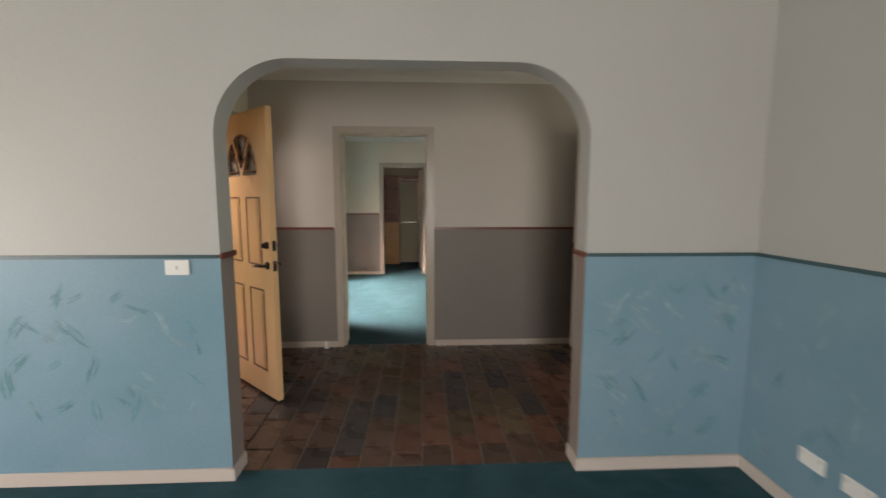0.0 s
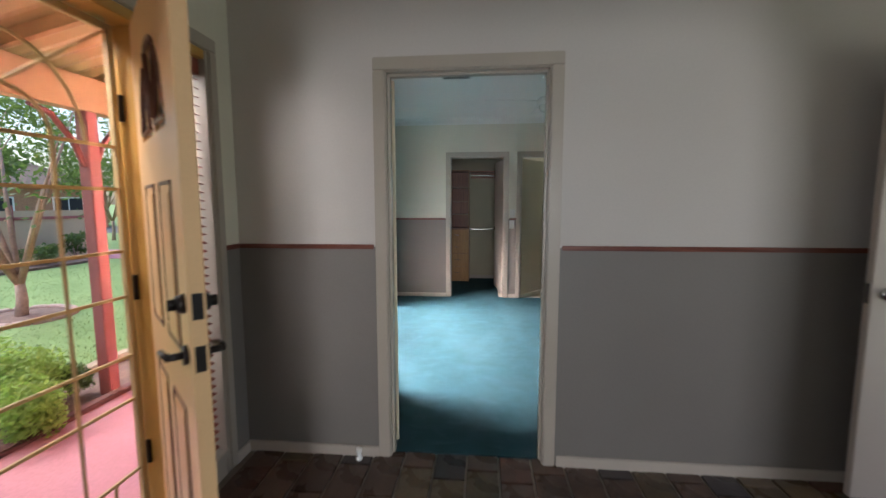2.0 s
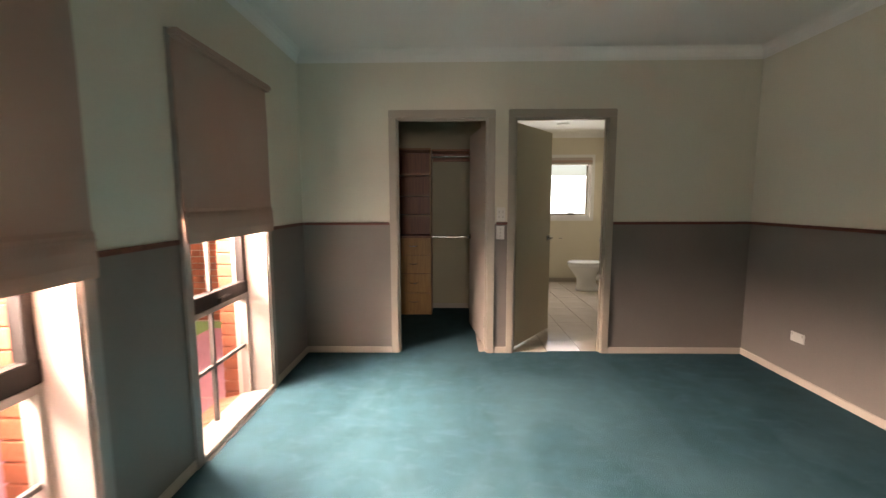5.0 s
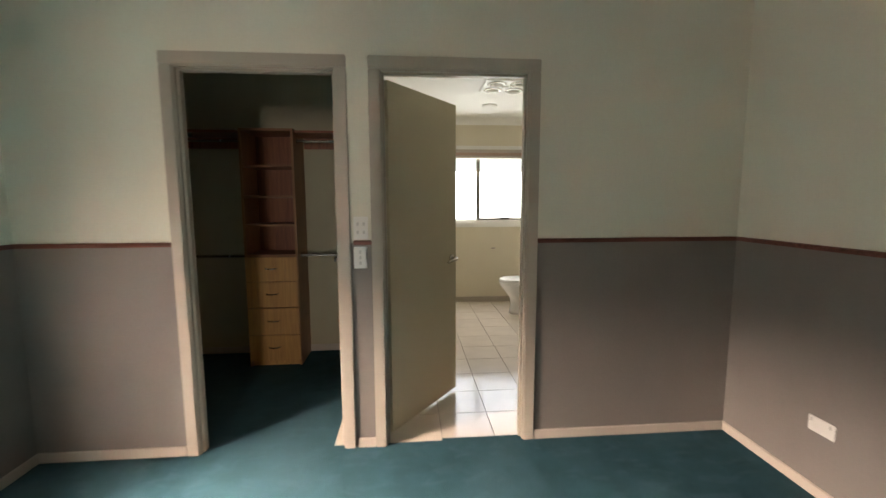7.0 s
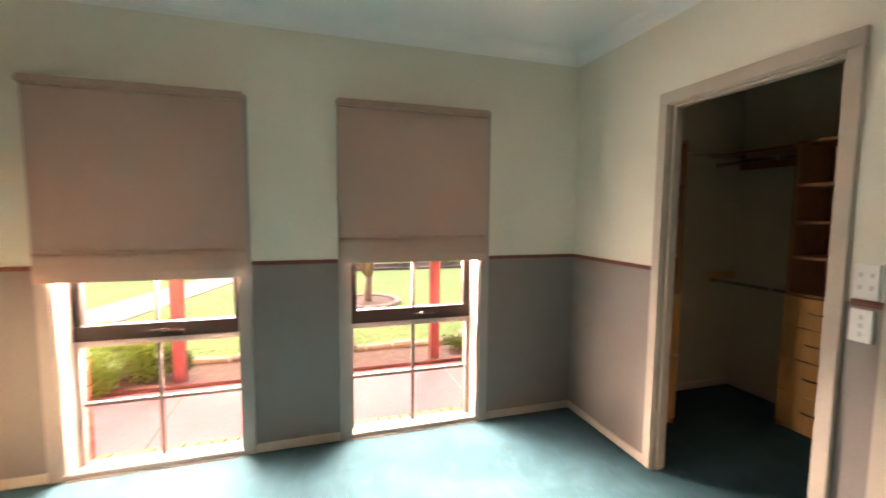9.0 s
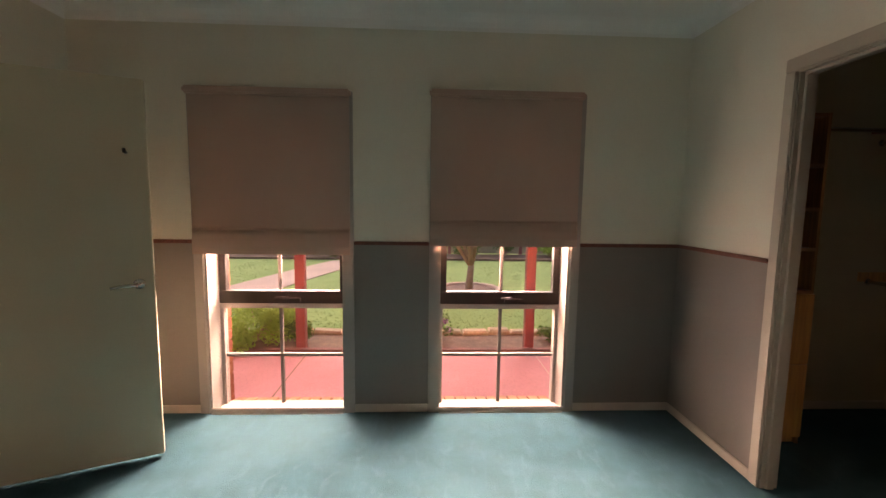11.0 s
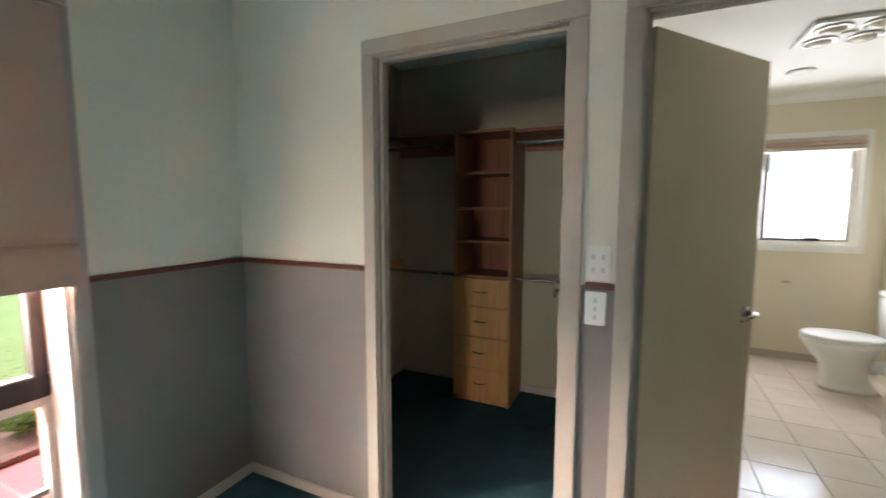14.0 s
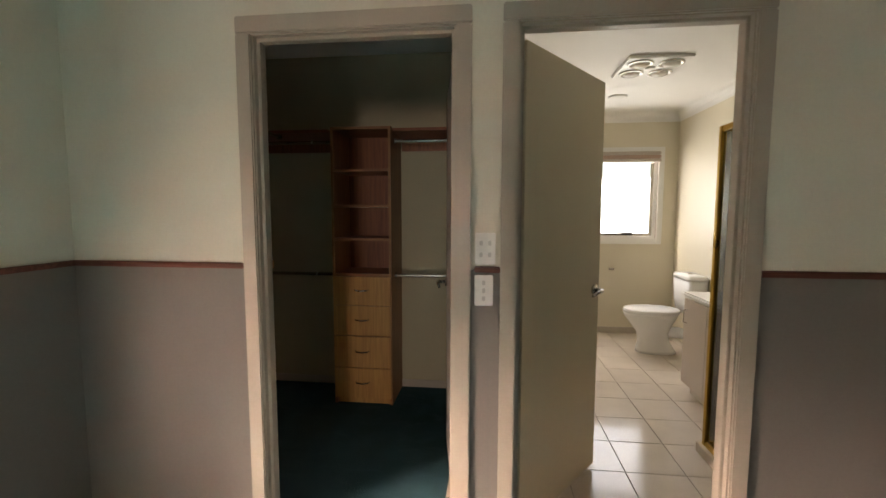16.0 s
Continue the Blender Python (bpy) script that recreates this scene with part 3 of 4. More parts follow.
for x0, x1 in ((0.135, 0.345), (0.445, 0.655)):
    for z0, z1 in ((0.20, 0.80), (0.97, 1.45)):
        for s in (-1, 1):
            bm = bmesh.new()
            y0, y1 = sorted((s * (T - 0.002), s * (T + 0.003)))
            for u0, u1, w0, w1 in ((x0, x0 + 0.011, z0, z1), (x1 - 0.011, x1, z0, z1), (x0, x1, z0, z0 + 0.011), (x0, x1, z1 - 0.011, z1)):
                box(u0, u1, y0, y1, w0, w1, 0.0015, bm)
            part("panel_moulding", bm, GROOVE, fd, "dark brown panel moulding")
            part("panel", box(x0 + 0.03, x1 - 0.03, *sorted((s * (T - 0.002), s * (T + 0.004))), z0 + 0.03, z1 - 0.03, 0.004), DOORYEL, fd)
for s in (-1, 1):
    lever(fd, W - 0.06, s * T, 0.98, s, -1, BLACKMETAL)
    bm = bmesh.new()
    tube([(W - 0.06, s * T, 1.12), (W - 0.06, s * (T + 0.02), 1.12)], [0.028, 0.022], 16, bm)
    box(W - 0.063, W - 0.057, *sorted((s * (T + 0.015), s * (T + 0.04))), 1.105, 1.135, 0.002, bm)
    part("deadlock", bm, BLACKMETAL, fd, "dark bronze deadlock turn", True)
for z in (0.98, 1.12):
    part("latch_plate", box(W - 0.001, W + 0.002, -0.013, 0.013, z - 0.035, z + 0.035, 0.0008), BLACKMETAL, fd)

# front door frame, threshold, grille door, side light
ff = tagged(empty("front_door_frame"), kind="structure")
for y0, y1 in ((2.622, 2.675), (3.88, 3.904)):
    part("jamb", box(-1.73, -1.60, y0, y1, 0.0, 2.099, 0.003), DOORFRAMEYEL if y0 < 3.5 else TRIM, ff)
part("mullion_post", box(-1.73, -1.588, 3.494, 3.545, 0.0, 2.057, 0.003), DOORFRAMEYEL, ff)
part("side_light_stile", box(-1.73, -1.586, 3.5455, 3.592, 0.0, 2.057, 0.003), TRIM, ff)
part("head", box(-1.73, -1.60, 2.676, 3.879, 2.058, 2.099, 0.003), DOORFRAMEYEL, ff)
part("threshold", box(-1.90, -1.575, 2.66, 3.50, -0.028, 0.03, 0.006), PALETRIM, ff, "worn pale timber threshold")
for y0, y1, z0, z1 in ((2.555, 2.62, 0, 2.10), (3.90, 3.955, 0, 2.10), (2.555, 3.955, 2.10, 2.165)):
    part("architrave", box(-1.607, -1.588, y0, y1, z0, z1, 0.005), TRIM, ff)
part("side_light_sill", box(-1.76, -1.585, 3.593, 3.879, 0.09, 0.125, 0.004), TRIM, ff)
part("side_light_base", box(-1.72, -1.605, 3.593, 3.879, -0.028, 0.089, 0.003), TRIM, ff)

gd = tagged(empty("security_door", pose(-1.70, 3.478, 0)), "closed cream wrought-metal security screen door at the entry", "screen door")
GW = 0.80
for y0, y1, z0, z1 in ((-0.026, 0.0, 0.035, 2.05), (-GW, -GW + 0.026, 0.035, 2.05), (-GW + 0.026, -0.026, 0.035, 0.062), (-GW + 0.026, -0.026, 2.022, 2.05)):
    part("frame_bar", box(-0.012, 0.012, y0, y1, z0, z1, 0.003), GRILLE, gd)
for z in (0.30, 0.60, 0.78, 1.02, 1.20, 1.44, 1.60):
    part("cross_bar", box(-0.006, 0.006, -GW + 0.026, -0.026, z - 0.006, z + 0.006, 0.002), GRILLE, gd)
for y in (-0.26, -0.54):
    part("upright_bar", tube([(0, y, 0.30), (0, y, 1.60)], 0.0065, 8), GRILLE, gd)
for cz, s in ((1.60, 1), (0.30, -1)):
    for r in (0.14, 0.26):
        pts = [(0, -0.40 + r * math.cos(math.pi * k / 16), cz + s * r * (1.15 if r > 0.2 else 1.0) * math.sin(math.pi * k / 16)) for k in range(17)]
        part("scroll_arch", tube(pts, 0.0065, 8), GRILLE, gd)
    for y in (-0.03, -0.77):
        part("diagonal_bar", tube([(0, -0.40, cz + s * 0.14), (0, y, cz + s * 0.42 if s > 0 else 0.05)], 0.006, 8), GRILLE, gd)
for z in (0.35, 1.05, 1.75):
    part("hinge", tube([(0.012, 0.012, z - 0.05), (0.012, 0.012, z + 0.05)], 0.010, 8), BLACKMETAL, gd)

vb = tagged(empty("venetian_blind", pose(-1.655, 3.736, 0)), "red cedar venetian blind half tilted in the side light", "blind")
part("headrail", box(-0.03, 0.03, -0.138, 0.138, 1.985, 2.056, 0.003), VENET, vb)
slat = box(-0.022, 0.022, -0.136, 0.136, -0.0015, 0.0015, 0.0007)
slat_ob = part("slat", slat, VENET, vb)
slat_ob.matrix_basis = pose(0, 0, 1.97, 0, 20, 0)
for k in range(1, 46):
    o = slat_ob.copy()
    scene.collection.objects.link(o)
    o.parent = vb
    o.matrix_basis = pose(random.uniform(-0.001, 0.001), 0, 1.97 - 0.0405 * k, 0, 20 + random.uniform(-4, 4) + (24 if 30 <= k <= 32 else 0), random.uniform(-0.5, 0.5))
for y in (-0.09, 0.09):
    part("ladder_cord", tube([(0.024, y, 2.0), (0.024, y, 0.14)], 0.0022, 6), VENET, vb)
pane = tagged(link("window_side_light", box(-1.712, -1.707, 3.593, 3.879, 0.126, 2.057), GLASS), kind="structure")
pane.visible_shadow = False

st = lathe([(0.018, 0.0), (0.02, 0.004), (0.02, 0.012), (0.012, 0.016), (0.011, 0.04), (0.017, 0.044), (0.017, 0.062), (0.010, 0.066)], 16)
tagged(link("door_stop", st, WHITEP, smooth=True), "small white rubber door stop on the slate floor", "door stop").matrix_basis = pose(-0.955, 4.045, 0.0)

# ---- bedroom windows and blinds ----


def window(name, y0, y1, mid, sash_low, top):
    g = tagged(empty(name), kind="structure")
    x = -1.78
    for a, b, z0, z1 in ((y0 - 0.062, y0 + 0.002, -0.01, top + 0.062), (y1 - 0.002, y1 + 0.062, -0.01, top + 0.062), (y0 + 0.0025, y1 - 0.0025, top, top + 0.062), (y0 + 0.0025, y1 - 0.0025, -0.01, 0.034)):
        part("architrave", box(-1.607, -1.588, a, b, z0, z1, 0.005), WINTRIM, g)
    lin = bmesh.new()
    for a, b in ((y0, y0 + 0.016), (y1 - 0.016, y1)):
        box(-1.80, -1.600, a, b, -0.06, top, 0.002, lin)
    box(-1.80, -1.600, y0 + 0.016, y1 - 0.016, top - 0.016, top, 0.002, lin)
    part("reveal_lining", lin, WINTRIM, g)
    sill = part("window_sill", box(-0.12, 0.13, y0 + 0.016, y1 - 0.016, -0.016, 0.016, 0.004), WINTRIM, g, "pale painted sloping sill")
    sill.matrix_basis = pose(-1.70, 0, -0.022, 0, -6, 0)
    for a, b, z0, z1 in ((y0 + 0.016, y0 + 0.040, -0.05, 0.69), (y1 - 0.040, y1 - 0.016, -0.05, 0.69), (y0 + 0.016, y1 - 0.016, -0.05, -0.02), (y0 + 0.016, y1 - 0.016, 0.685, sash_low - 0.088)):
        part("window_frame", box(x - 0.03, x + 0.03, a, b, z0, z1, 0.003), WINTRIM, g)
    part("glazing_bar", box(x - 0.014, x + 0.014, mid - 0.011, mid + 0.011, -0.02, 0.69, 0.002), GREYBAR, g)
    part("glazing_bar", box(x - 0.013, x + 0.013, y0 + 0.04, y1 - 0.04, 0.331, 0.353, 0.002), GREYBAR, g)
    s = part("awning_sash", box(x - 0.025, x + 0.035, y0 + 0.016, y1 - 0.016, sash_low - 0.088, sash_low, 0.004), DARKFRAME, g, "dark brown awning sash")
    for a, b in ((y0 + 0.016, y0 + 0.062), (y1 - 0.062, y1 - 0.016)):
        part("stile", box(x - 0.025, x + 0.03, a, b, sash_low, top - 0.02, 0.003), DARKFRAME, s)
    part("top_rail", box(x - 0.025, x + 0.03, y0 + 0.062, y1 - 0.062, top - 0.08, top - 0.02, 0.003), DARKFRAME, s)
    part("glazing_bar", box(x - 0.012, x + 0.014, mid - 0.011, mid + 0.011, sash_low, top - 0.08, 0.002), GREYBAR, s)
    w = bmesh.new()
    box(x + 0.036, x + 0.062, mid + 0.02, mid + 0.15, sash_low - 0.075, sash_low - 0.045, 0.004, w)
    tube([(x + 0.05, mid + 0.08, sash_low - 0.05), (x + 0.075, mid + 0.06, sash_low - 0.03), (x + 0.085, mid - 0.01, sash_low - 0.035)], 0.006, 8, w)
    part("winder", w, DARKFRAME, g, "dark metal window winder")
    for z0, z1 in ((-0.02, 0.342), (0.342, 0.69), (sash_low, top - 0.08)):
        for a, b in ((y0 + 0.04, mid), (mid, y1 - 0.04)):
            p = part("pane", box(x - 0.003, x + 0.002, a, b, z0, z1), GLASS, g)
            p.visible_shadow = False
    return g


window("window_1", 4.965, 5.87, 5.391, 0.808, 2.06)
window("window_2", 6.49, 7.375, 6.944, 0.808, 2.08)


def roman_blind(y0, y1, z0, z1):
    g = tagged(empty("blind", pose(-1.578, (y0 + y1) / 2, z1)), "half-lowered taupe fabric blind with a folded hem", "blind", "bedroom blinds")
    w, h = (y1 - y0) / 2, z1 - z0
    part("headrail", box(-0.012, 0.045, -w, w, -0.045, 0.0, 0.012), BLIND, g, "taupe fabric-covered headrail")
    rows = []
    prof = [(0.004, -0.045), (0.006, -0.30), (0.003, -0.6), (0.006, -h + 0.17), (0.016, -h + 0.155), (0.012, -h + 0.135), (0.018, -h + 0.10), (0.022, -h + 0.05), (0.018, -h), (0.010, -h), (0.006, -h + 0.10), (-0.002, -h + 0.17), (-0.004, -0.6), (-0.004, -0.045)]
    n = 8
    rings = [[(x + 0.002 * math.sin(k * 2.1 + z * 5), -w + 0.012 + (2 * w - 0.024) * k / n, z) for x, z in prof] for k in range(n + 1)]
    part("fabric", loft(rings), BLIND, g)
    part("hem_bar", box(0.012, 0.026, -w + 0.015, w - 0.015, -h + 0.128, -h + 0.142, 0.004), BLIND, g)
    return g


roman_blind(4.905, 5.925, 1.085, 2.125)
roman_blind(6.42, 7.415, 1.150, 2.140)

# ---- bedroom fittings ----


def plate(label, centre, normal, wide, high, keys):
    """A switch or socket plate; normal is the way it faces, in degrees about z."""
    g = tagged(empty("wall_plate", pose(*centre, 0, 0, normal)), label, "switch")
    part("plate", box(-wide / 2, wide / 2, -0.009, 0.0, -high / 2, high / 2, 0.003), WHITEP, g)
    for kx, kz in keys:
        part("rocker", box(kx - 0.006, kx + 0.006, -0.0125, -0.008, kz - 0.009, kz + 0.009, 0.002), ROCKER, g)
    return g


plate("white six-gang switch plate above the dado rail", (0.127, 8.12, 1.240), 0, 0.076, 0.122, [(-0.016, 0.022), (0.016, 0.022), (-0.016, -0.022), (0.016, -0.022)])
plate("white three-gang switch plate below the dado rail", (0.122, 8.12, 1.082), 0, 0.070, 0.118, [(0.0, 0.03), (0.0, 0.0), (0.0, -0.03)])
plate("white double power outlet low on the bedroom wall", (2.268, 7.53, 0.34), -90, 0.125, 0.072, [(-0.045, 0.02), (0.045, 0.02)])
plate("white light switch plate on the blue painted wall", (-1.197, 2.114, 1.107), 0, 0.115, 0.072, [(0.0, 0.0)])
plate("white double power outlet low on the blue wall", (1.69, 1.705, 0.295), -90, 0.125, 0.072, [(-0.045, 0.02), (0.045, 0.02)])
plate("white double power outlet low on the blue wall", (1.69, 1.505, 0.295), -90, 0.125, 0.072, [(-0.045, 0.02), (0.045, 0.02)])

fan = tagged(empty("ceiling_fan", pose(0.33, 6.18, 2.6)), "white four-blade ceiling fan with a dome light", "fan")
part("canopy", lathe([(0.062, -0.001), (0.062, -0.03), (0.05, -0.055), (0.02, -0.06)], 24), WHITEP, fan, smooth=True)
part("downrod", tube([(0, 0, -0.05), (0, 0, -0.20)], 0.012, 12), WHITEP, fan)
part("motor", lathe([(0.035, -0.16), (0.04, -0.20), (0.10, -0.215), (0.115, -0.235), (0.115, -0.27), (0.10, -0.285)], 28), WHITEP, fan, smooth=True)
part("light_dome", lathe([(0.098, -0.283), (0.096, -0.30), (0.08, -0.325), (0.05, -0.342), (0.01, -0.348)], 28), LAMPGLASS, fan, "white glass light dome", True)
for a in (188, 98, 8, -82):
    bm = bmesh.new()
    rings = []
    for k, (r, w) in enumerate(((0.10, 0.045), (0.16, 0.05), (0.25, 0.062), (0.45, 0.066), (0.60, 0.062), (0.63, 0.045))):
        rings.append([(r, -w, 0.012), (r, w, -0.012), (r, w, -0.018), (r, -w, 0.006)])
    loft(rings, True, bm)
    b = part("blade", bm, WHITEP, fan)
    b.matrix_basis = pose(0, 0, -0.235, 0, 0, a)

vent = tagged(empty("ceiling_vent", pose(-0.565, 6.135, 2.6)), "white slotted air vent set in the ceiling", "vent")
fr = bmesh.new()
for a in ((-0.15, 0.15, -0.085, -0.065), (-0.15, 0.15, 0.065, 0.085), (-0.15, -0.13, -0.065, 0.065), (0.13, 0.15, -0.065, 0.065)):
    box(*a, -0.008, 0.0, 0.002, fr)
part("frame", fr, WHITEP, vent)
# flat sheet under the ceiling; the hollow's shade is put into its near-black colour
part("backing", box(-0.13, 0.13, -0.065, 0.065, -0.003, -0.001), DARKINSIDE, vent)
for k in range(14):
    o = part("slat", box(-0.122 + 0.0185 * k, -0.1165 + 0.0185 * k, -0.02, 0.062, -0.006, -0.0035, 0.0005), WHITEP, vent)
part("damper", box(-0.128, 0.0, -0.063, -0.02, -0.007, -0.002, 0.001), WHITEP, vent)

# ---- walk-in robe ----


def tower(label, m, w, d, drawers):
    """Shelves over drawers; own x runs across the front, y back from it."""
    g = tagged(empty("wardrobe_tower", m), label, "wardrobe", "robe towers")
    for x0, x1 in ((0, 0.018), (w - 0.018, w)):
        part("side_panel", box(x0, x1, 0, d, 0, 1.965, 0.001), TOWERSIDE, g, "brown laminate side panel")
    part("back_panel", box(0.018, w - 0.018, d - 0.010, d, 0.05, 1.95), REDWOOD, g)
    for z in (0.931, 1.180, 1.414, 1.660, 1.945):
        f = part("shelf", box(0.018, w - 0.018, 0.003, d - 0.01, z, z + 0.018, 0.001), REDWOOD, g)
        part("edge_strip", box(0.018, w - 0.018, 0.0, 0.0028, z, z + 0.018), SHELFEDGE, f, "brown shelf edging")
    part("plinth", box(0.018, w - 0.018, 0.02, 0.04, 0, 0.05), OAK, g)
    for z0, z1 in drawers:
        f = part("drawer_front", box(0.006, w - 0.006, -0.018, 0.0, z0, z1, 0.002), OAK, g, "oak-look drawer front")
        cz = (z0 + z1) / 2 + 0.01
        part("handle", tube([(w / 2 - 0.05, -0.018, cz), (w / 2 - 0.04, -0.036, cz - 0.002), (w / 2, -0.042, cz - 0.006), (w / 2 + 0.04, -0.036, cz - 0.002), (w / 2 + 0.05, -0.018, cz)], 0.0045, 8), CHROME, f, "bow-shaped chrome pull")
    return g


FOUR = ((0.05, 0.270), (0.274, 0.500), (0.508, 0.722), (0.726, 0.928))
tower("oak-look shelf tower with four drawers on the robe carpet", pose(-0.962, 9.385, 0), 0.425, 0.345, FOUR)
tower("narrow shelf tower with drawers beside the robe door", pose(-1.17, 8.225, 0, 0, 0, 90), 0.46, 0.43, ((0.05, 0.500), (0.508, 0.928)))


def robe_shelf(x0, x1):
    g = tagged(empty("robe_shelf", pose(x0, 9.73, 1.93)), "red-brown laminate hanging shelf with a wall cleat", "shelf", "robe shelves")
    w = x1 - x0
    part("board", box(0.002, w - 0.002, -0.34, 0.0, 0.0, 0.02, 0.001), REDWOOD, g)
    part("cleat", box(0.002, w - 0.002, -0.02, 0.0, -0.09, 0.0, 0.001), REDWOOD, g)
    return g


robe_shelf(-1.605, -0.977)
robe_shelf(-0.528, 0.06)


def rail(a, b):
    g = tagged(empty("hanging_rail", Matrix.Translation(a)), "chrome hanging rail in the walk-in robe", "rail", "robe rails")
    v = Vector(b) - Vector(a)
    part("tube", tube([(0, 0, 0), v], 0.0125, 12), CHROME, g)
    for p in (Vector((0, 0, 0)), v):
        d = v.normalized() * 0.004
        part("socket", tube([p - d, p + d], 0.022, 12), CHROME, g)
    return g


rail((-1.60, 9.47, 1.875), (-0.98, 9.47, 1.875))
rail((-0.525, 9.47, 1.875), (0.055, 9.47, 1.875))
rail((-1.585, 9.47, 0.93), (-0.98, 9.47, 0.93))
rail((-0.525, 9.47, 0.93), (0.055, 9.47, 0.93))
rail((-1.33, 8.69, 1.905), (-1.33, 9.38, 1.905))
tagged(link("rail_cleat", box(-1.604, -1.583, 9.41, 9.728, 0.93, 0.995, 0.002), OAK), "short oak rail cleat screwed to the robe wall", "cleat")

# ---- ensuite ----
wf = tagged(empty("window_3"), kind="structure")
for a, b, z0, z1 in ((0.56, 0.625, 1.03, 2.11), (1.995, 2.055, 1.03, 2.11), (0.6255, 1.9945, 2.045, 2.11), (0.6255, 1.9945, 1.03, 1.095)):
    part("architrave", box(a, b, 11.486, 11.502, z0, z1, 0.004), WHITEP, wf)
for a, b, z0, z1 in ((0.622, 0.66, 1.09, 2.05), (1.96, 1.998, 1.09, 2.05), (0.66, 1.96, 1.09, 1.125), (0.66, 1.96, 2.01, 2.05)):
    part("window_frame", box(a, b, 11.53, 11.59, z0, z1, 0.003), WHITEP, wf)
part("mullion", box(1.30, 1.345, 11.53, 11.585, 1.125, 2.01, 0.003), CHROME, wf)
sash = part("awning_sash", box(1.345, 1.96, 11.535, 11.565, 1.125, 1.15, 0.002), CHROME, wf, "grey metal awning sash")
part("stile", box(1.93, 1.96, 11.535, 11.565, 1.15, 2.01, 0.002), CHROME, sash)
part("winder", box(1.63, 1.75, 11.51, 11.535, 1.13, 1.16, 0.005), BLACKMETAL, wf)
for a, b in ((0.66, 1.30), (1.345, 1.93)):
    p = part("pane", box(a, b, 11.548, 11.553, 1.125, 2.01), FROST, wf, "frosted glass pane")
    p.visible_shadow = False
pb = tagged(empty("ensuite_blind", pose(1.295, 11.48, 2.06)), "raised pink-beige roman blind stacked above the window", "blind")
for k in range(3):
    part("fold", box(-0.705, 0.705, -0.05 + 0.006 * k, 0.004, -0.12 + 0.04 * k, -0.083 + 0.04 * k, 0.008), BLIND if k == 1 else SKIRT, pb)

toilet = tagged(empty("toilet", pose(2.2, 10.85, 0, 0, 0, 180)), "white porcelain toilet with a close-coupled cistern", "toilet")
rings = [ring(0.40, 0, 0.0, 0.19, 0.105, 24, 2.4), ring(0.41, 0, 0.03, 0.18, 0.098, 24, 2.4), ring(0.43, 0, 0.12, 0.145, 0.085, 24, 2.2), ring(0.44, 0, 0.20, 0.15, 0.095, 24, 2.2),
         ring(0.46, 0, 0.29, 0.20, 0.14, 24, 2.2), ring(0.465, 0, 0.36, 0.245, 0.172, 24, 2.2), ring(0.465, 0, 0.40, 0.255, 0.18, 24, 2.2)]
part("bowl", loft(rings), PORC, toilet, smooth=True)
part("seat", loft([ring(0.46, 0, 0.401, 0.258, 0.183, 28, 2.2), ring(0.46, 0, 0.418, 0.262, 0.186, 28, 2.2)]), PORC, toilet)
part("lid", loft([ring(0.455, 0, 0.42, 0.262, 0.186, 28, 2.2), ring(0.455, 0, 0.435, 0.258, 0.182, 28, 2.2), ring(0.455, 0, 0.442, 0.235, 0.16, 28, 2.2)]), PORC, toilet, smooth=True)
part("cistern", loft([ring(0.105, 0, 0.41, 0.08, 0.16, 24, 5), ring(0.105, 0, 0.55, 0.092, 0.185, 24, 5), ring(0.105, 0, 0.74, 0.098, 0.195, 24, 5)]), PORC, toilet, smooth=True)
part("cistern_lid", loft([ring(0.107, 0, 0.741, 0.102, 0.20, 24, 5), ring(0.107, 0, 0.77, 0.102, 0.20, 24, 5), ring(0.107, 0, 0.785, 0.088, 0.185, 24, 5)]), PORC, toilet, smooth=True)
part("flush_button", lathe([(0.022, 0.784), (0.022, 0.791), (0.016, 0.794)], 16, at=(0.107, 0, 0)), CHROME, toilet)
part("waste_pipe", tube([(0.30, 0, 0.20), (0.20, 0, 0.20), (0.12, 0, 0.18), (0.04, 0, 0.18)], [0.05, 0.055, 0.05, 0.05], 14), PORC, toilet, smooth=True)
part("water_hose", tube([(0.03, 0.10, 0.15), (0.10, 0.12, 0.19), (0.16, 0.12, 0.28), (0.14, 0.13, 0.42)], 0.007, 8), CHROME, toilet, "braided steel water hose")

van = tagged(empty("vanity", pose(1.63, 9.18, 0)), "cream laminate vanity unit with a rounded benchtop", "vanity")
part("cabinet", box(0.0, 0.568, 0, 0.68, 0.09, 0.745, 0.003), DOORPALE, van)
part("kickboard", box(0.05, 0.568, 0.01, 0.67, 0.0, 0.09), SKIRT, van)
part("benchtop", box(-0.025, 0.569, -0.01, 0.70, 0.746, 0.785, 0.012), PORC, van, "cream moulded benchtop")
for y0, y1 in ((0.004, 0.338), (0.342, 0.676)):
    d = part("cabinet_door", box(-0.018, -0.001, y0, y1, 0.095, 0.74, 0.003), DOORPALE, van)
    hy = y1 - 0.05 if y0 > 0.2 else y0 + 0.05
    part("handle", tube([(-0.018, hy, 0.56), (-0.042, hy, 0.565), (-0.042, hy, 0.655), (-0.018, hy, 0.66)], 0.005, 8), CHROME, d)

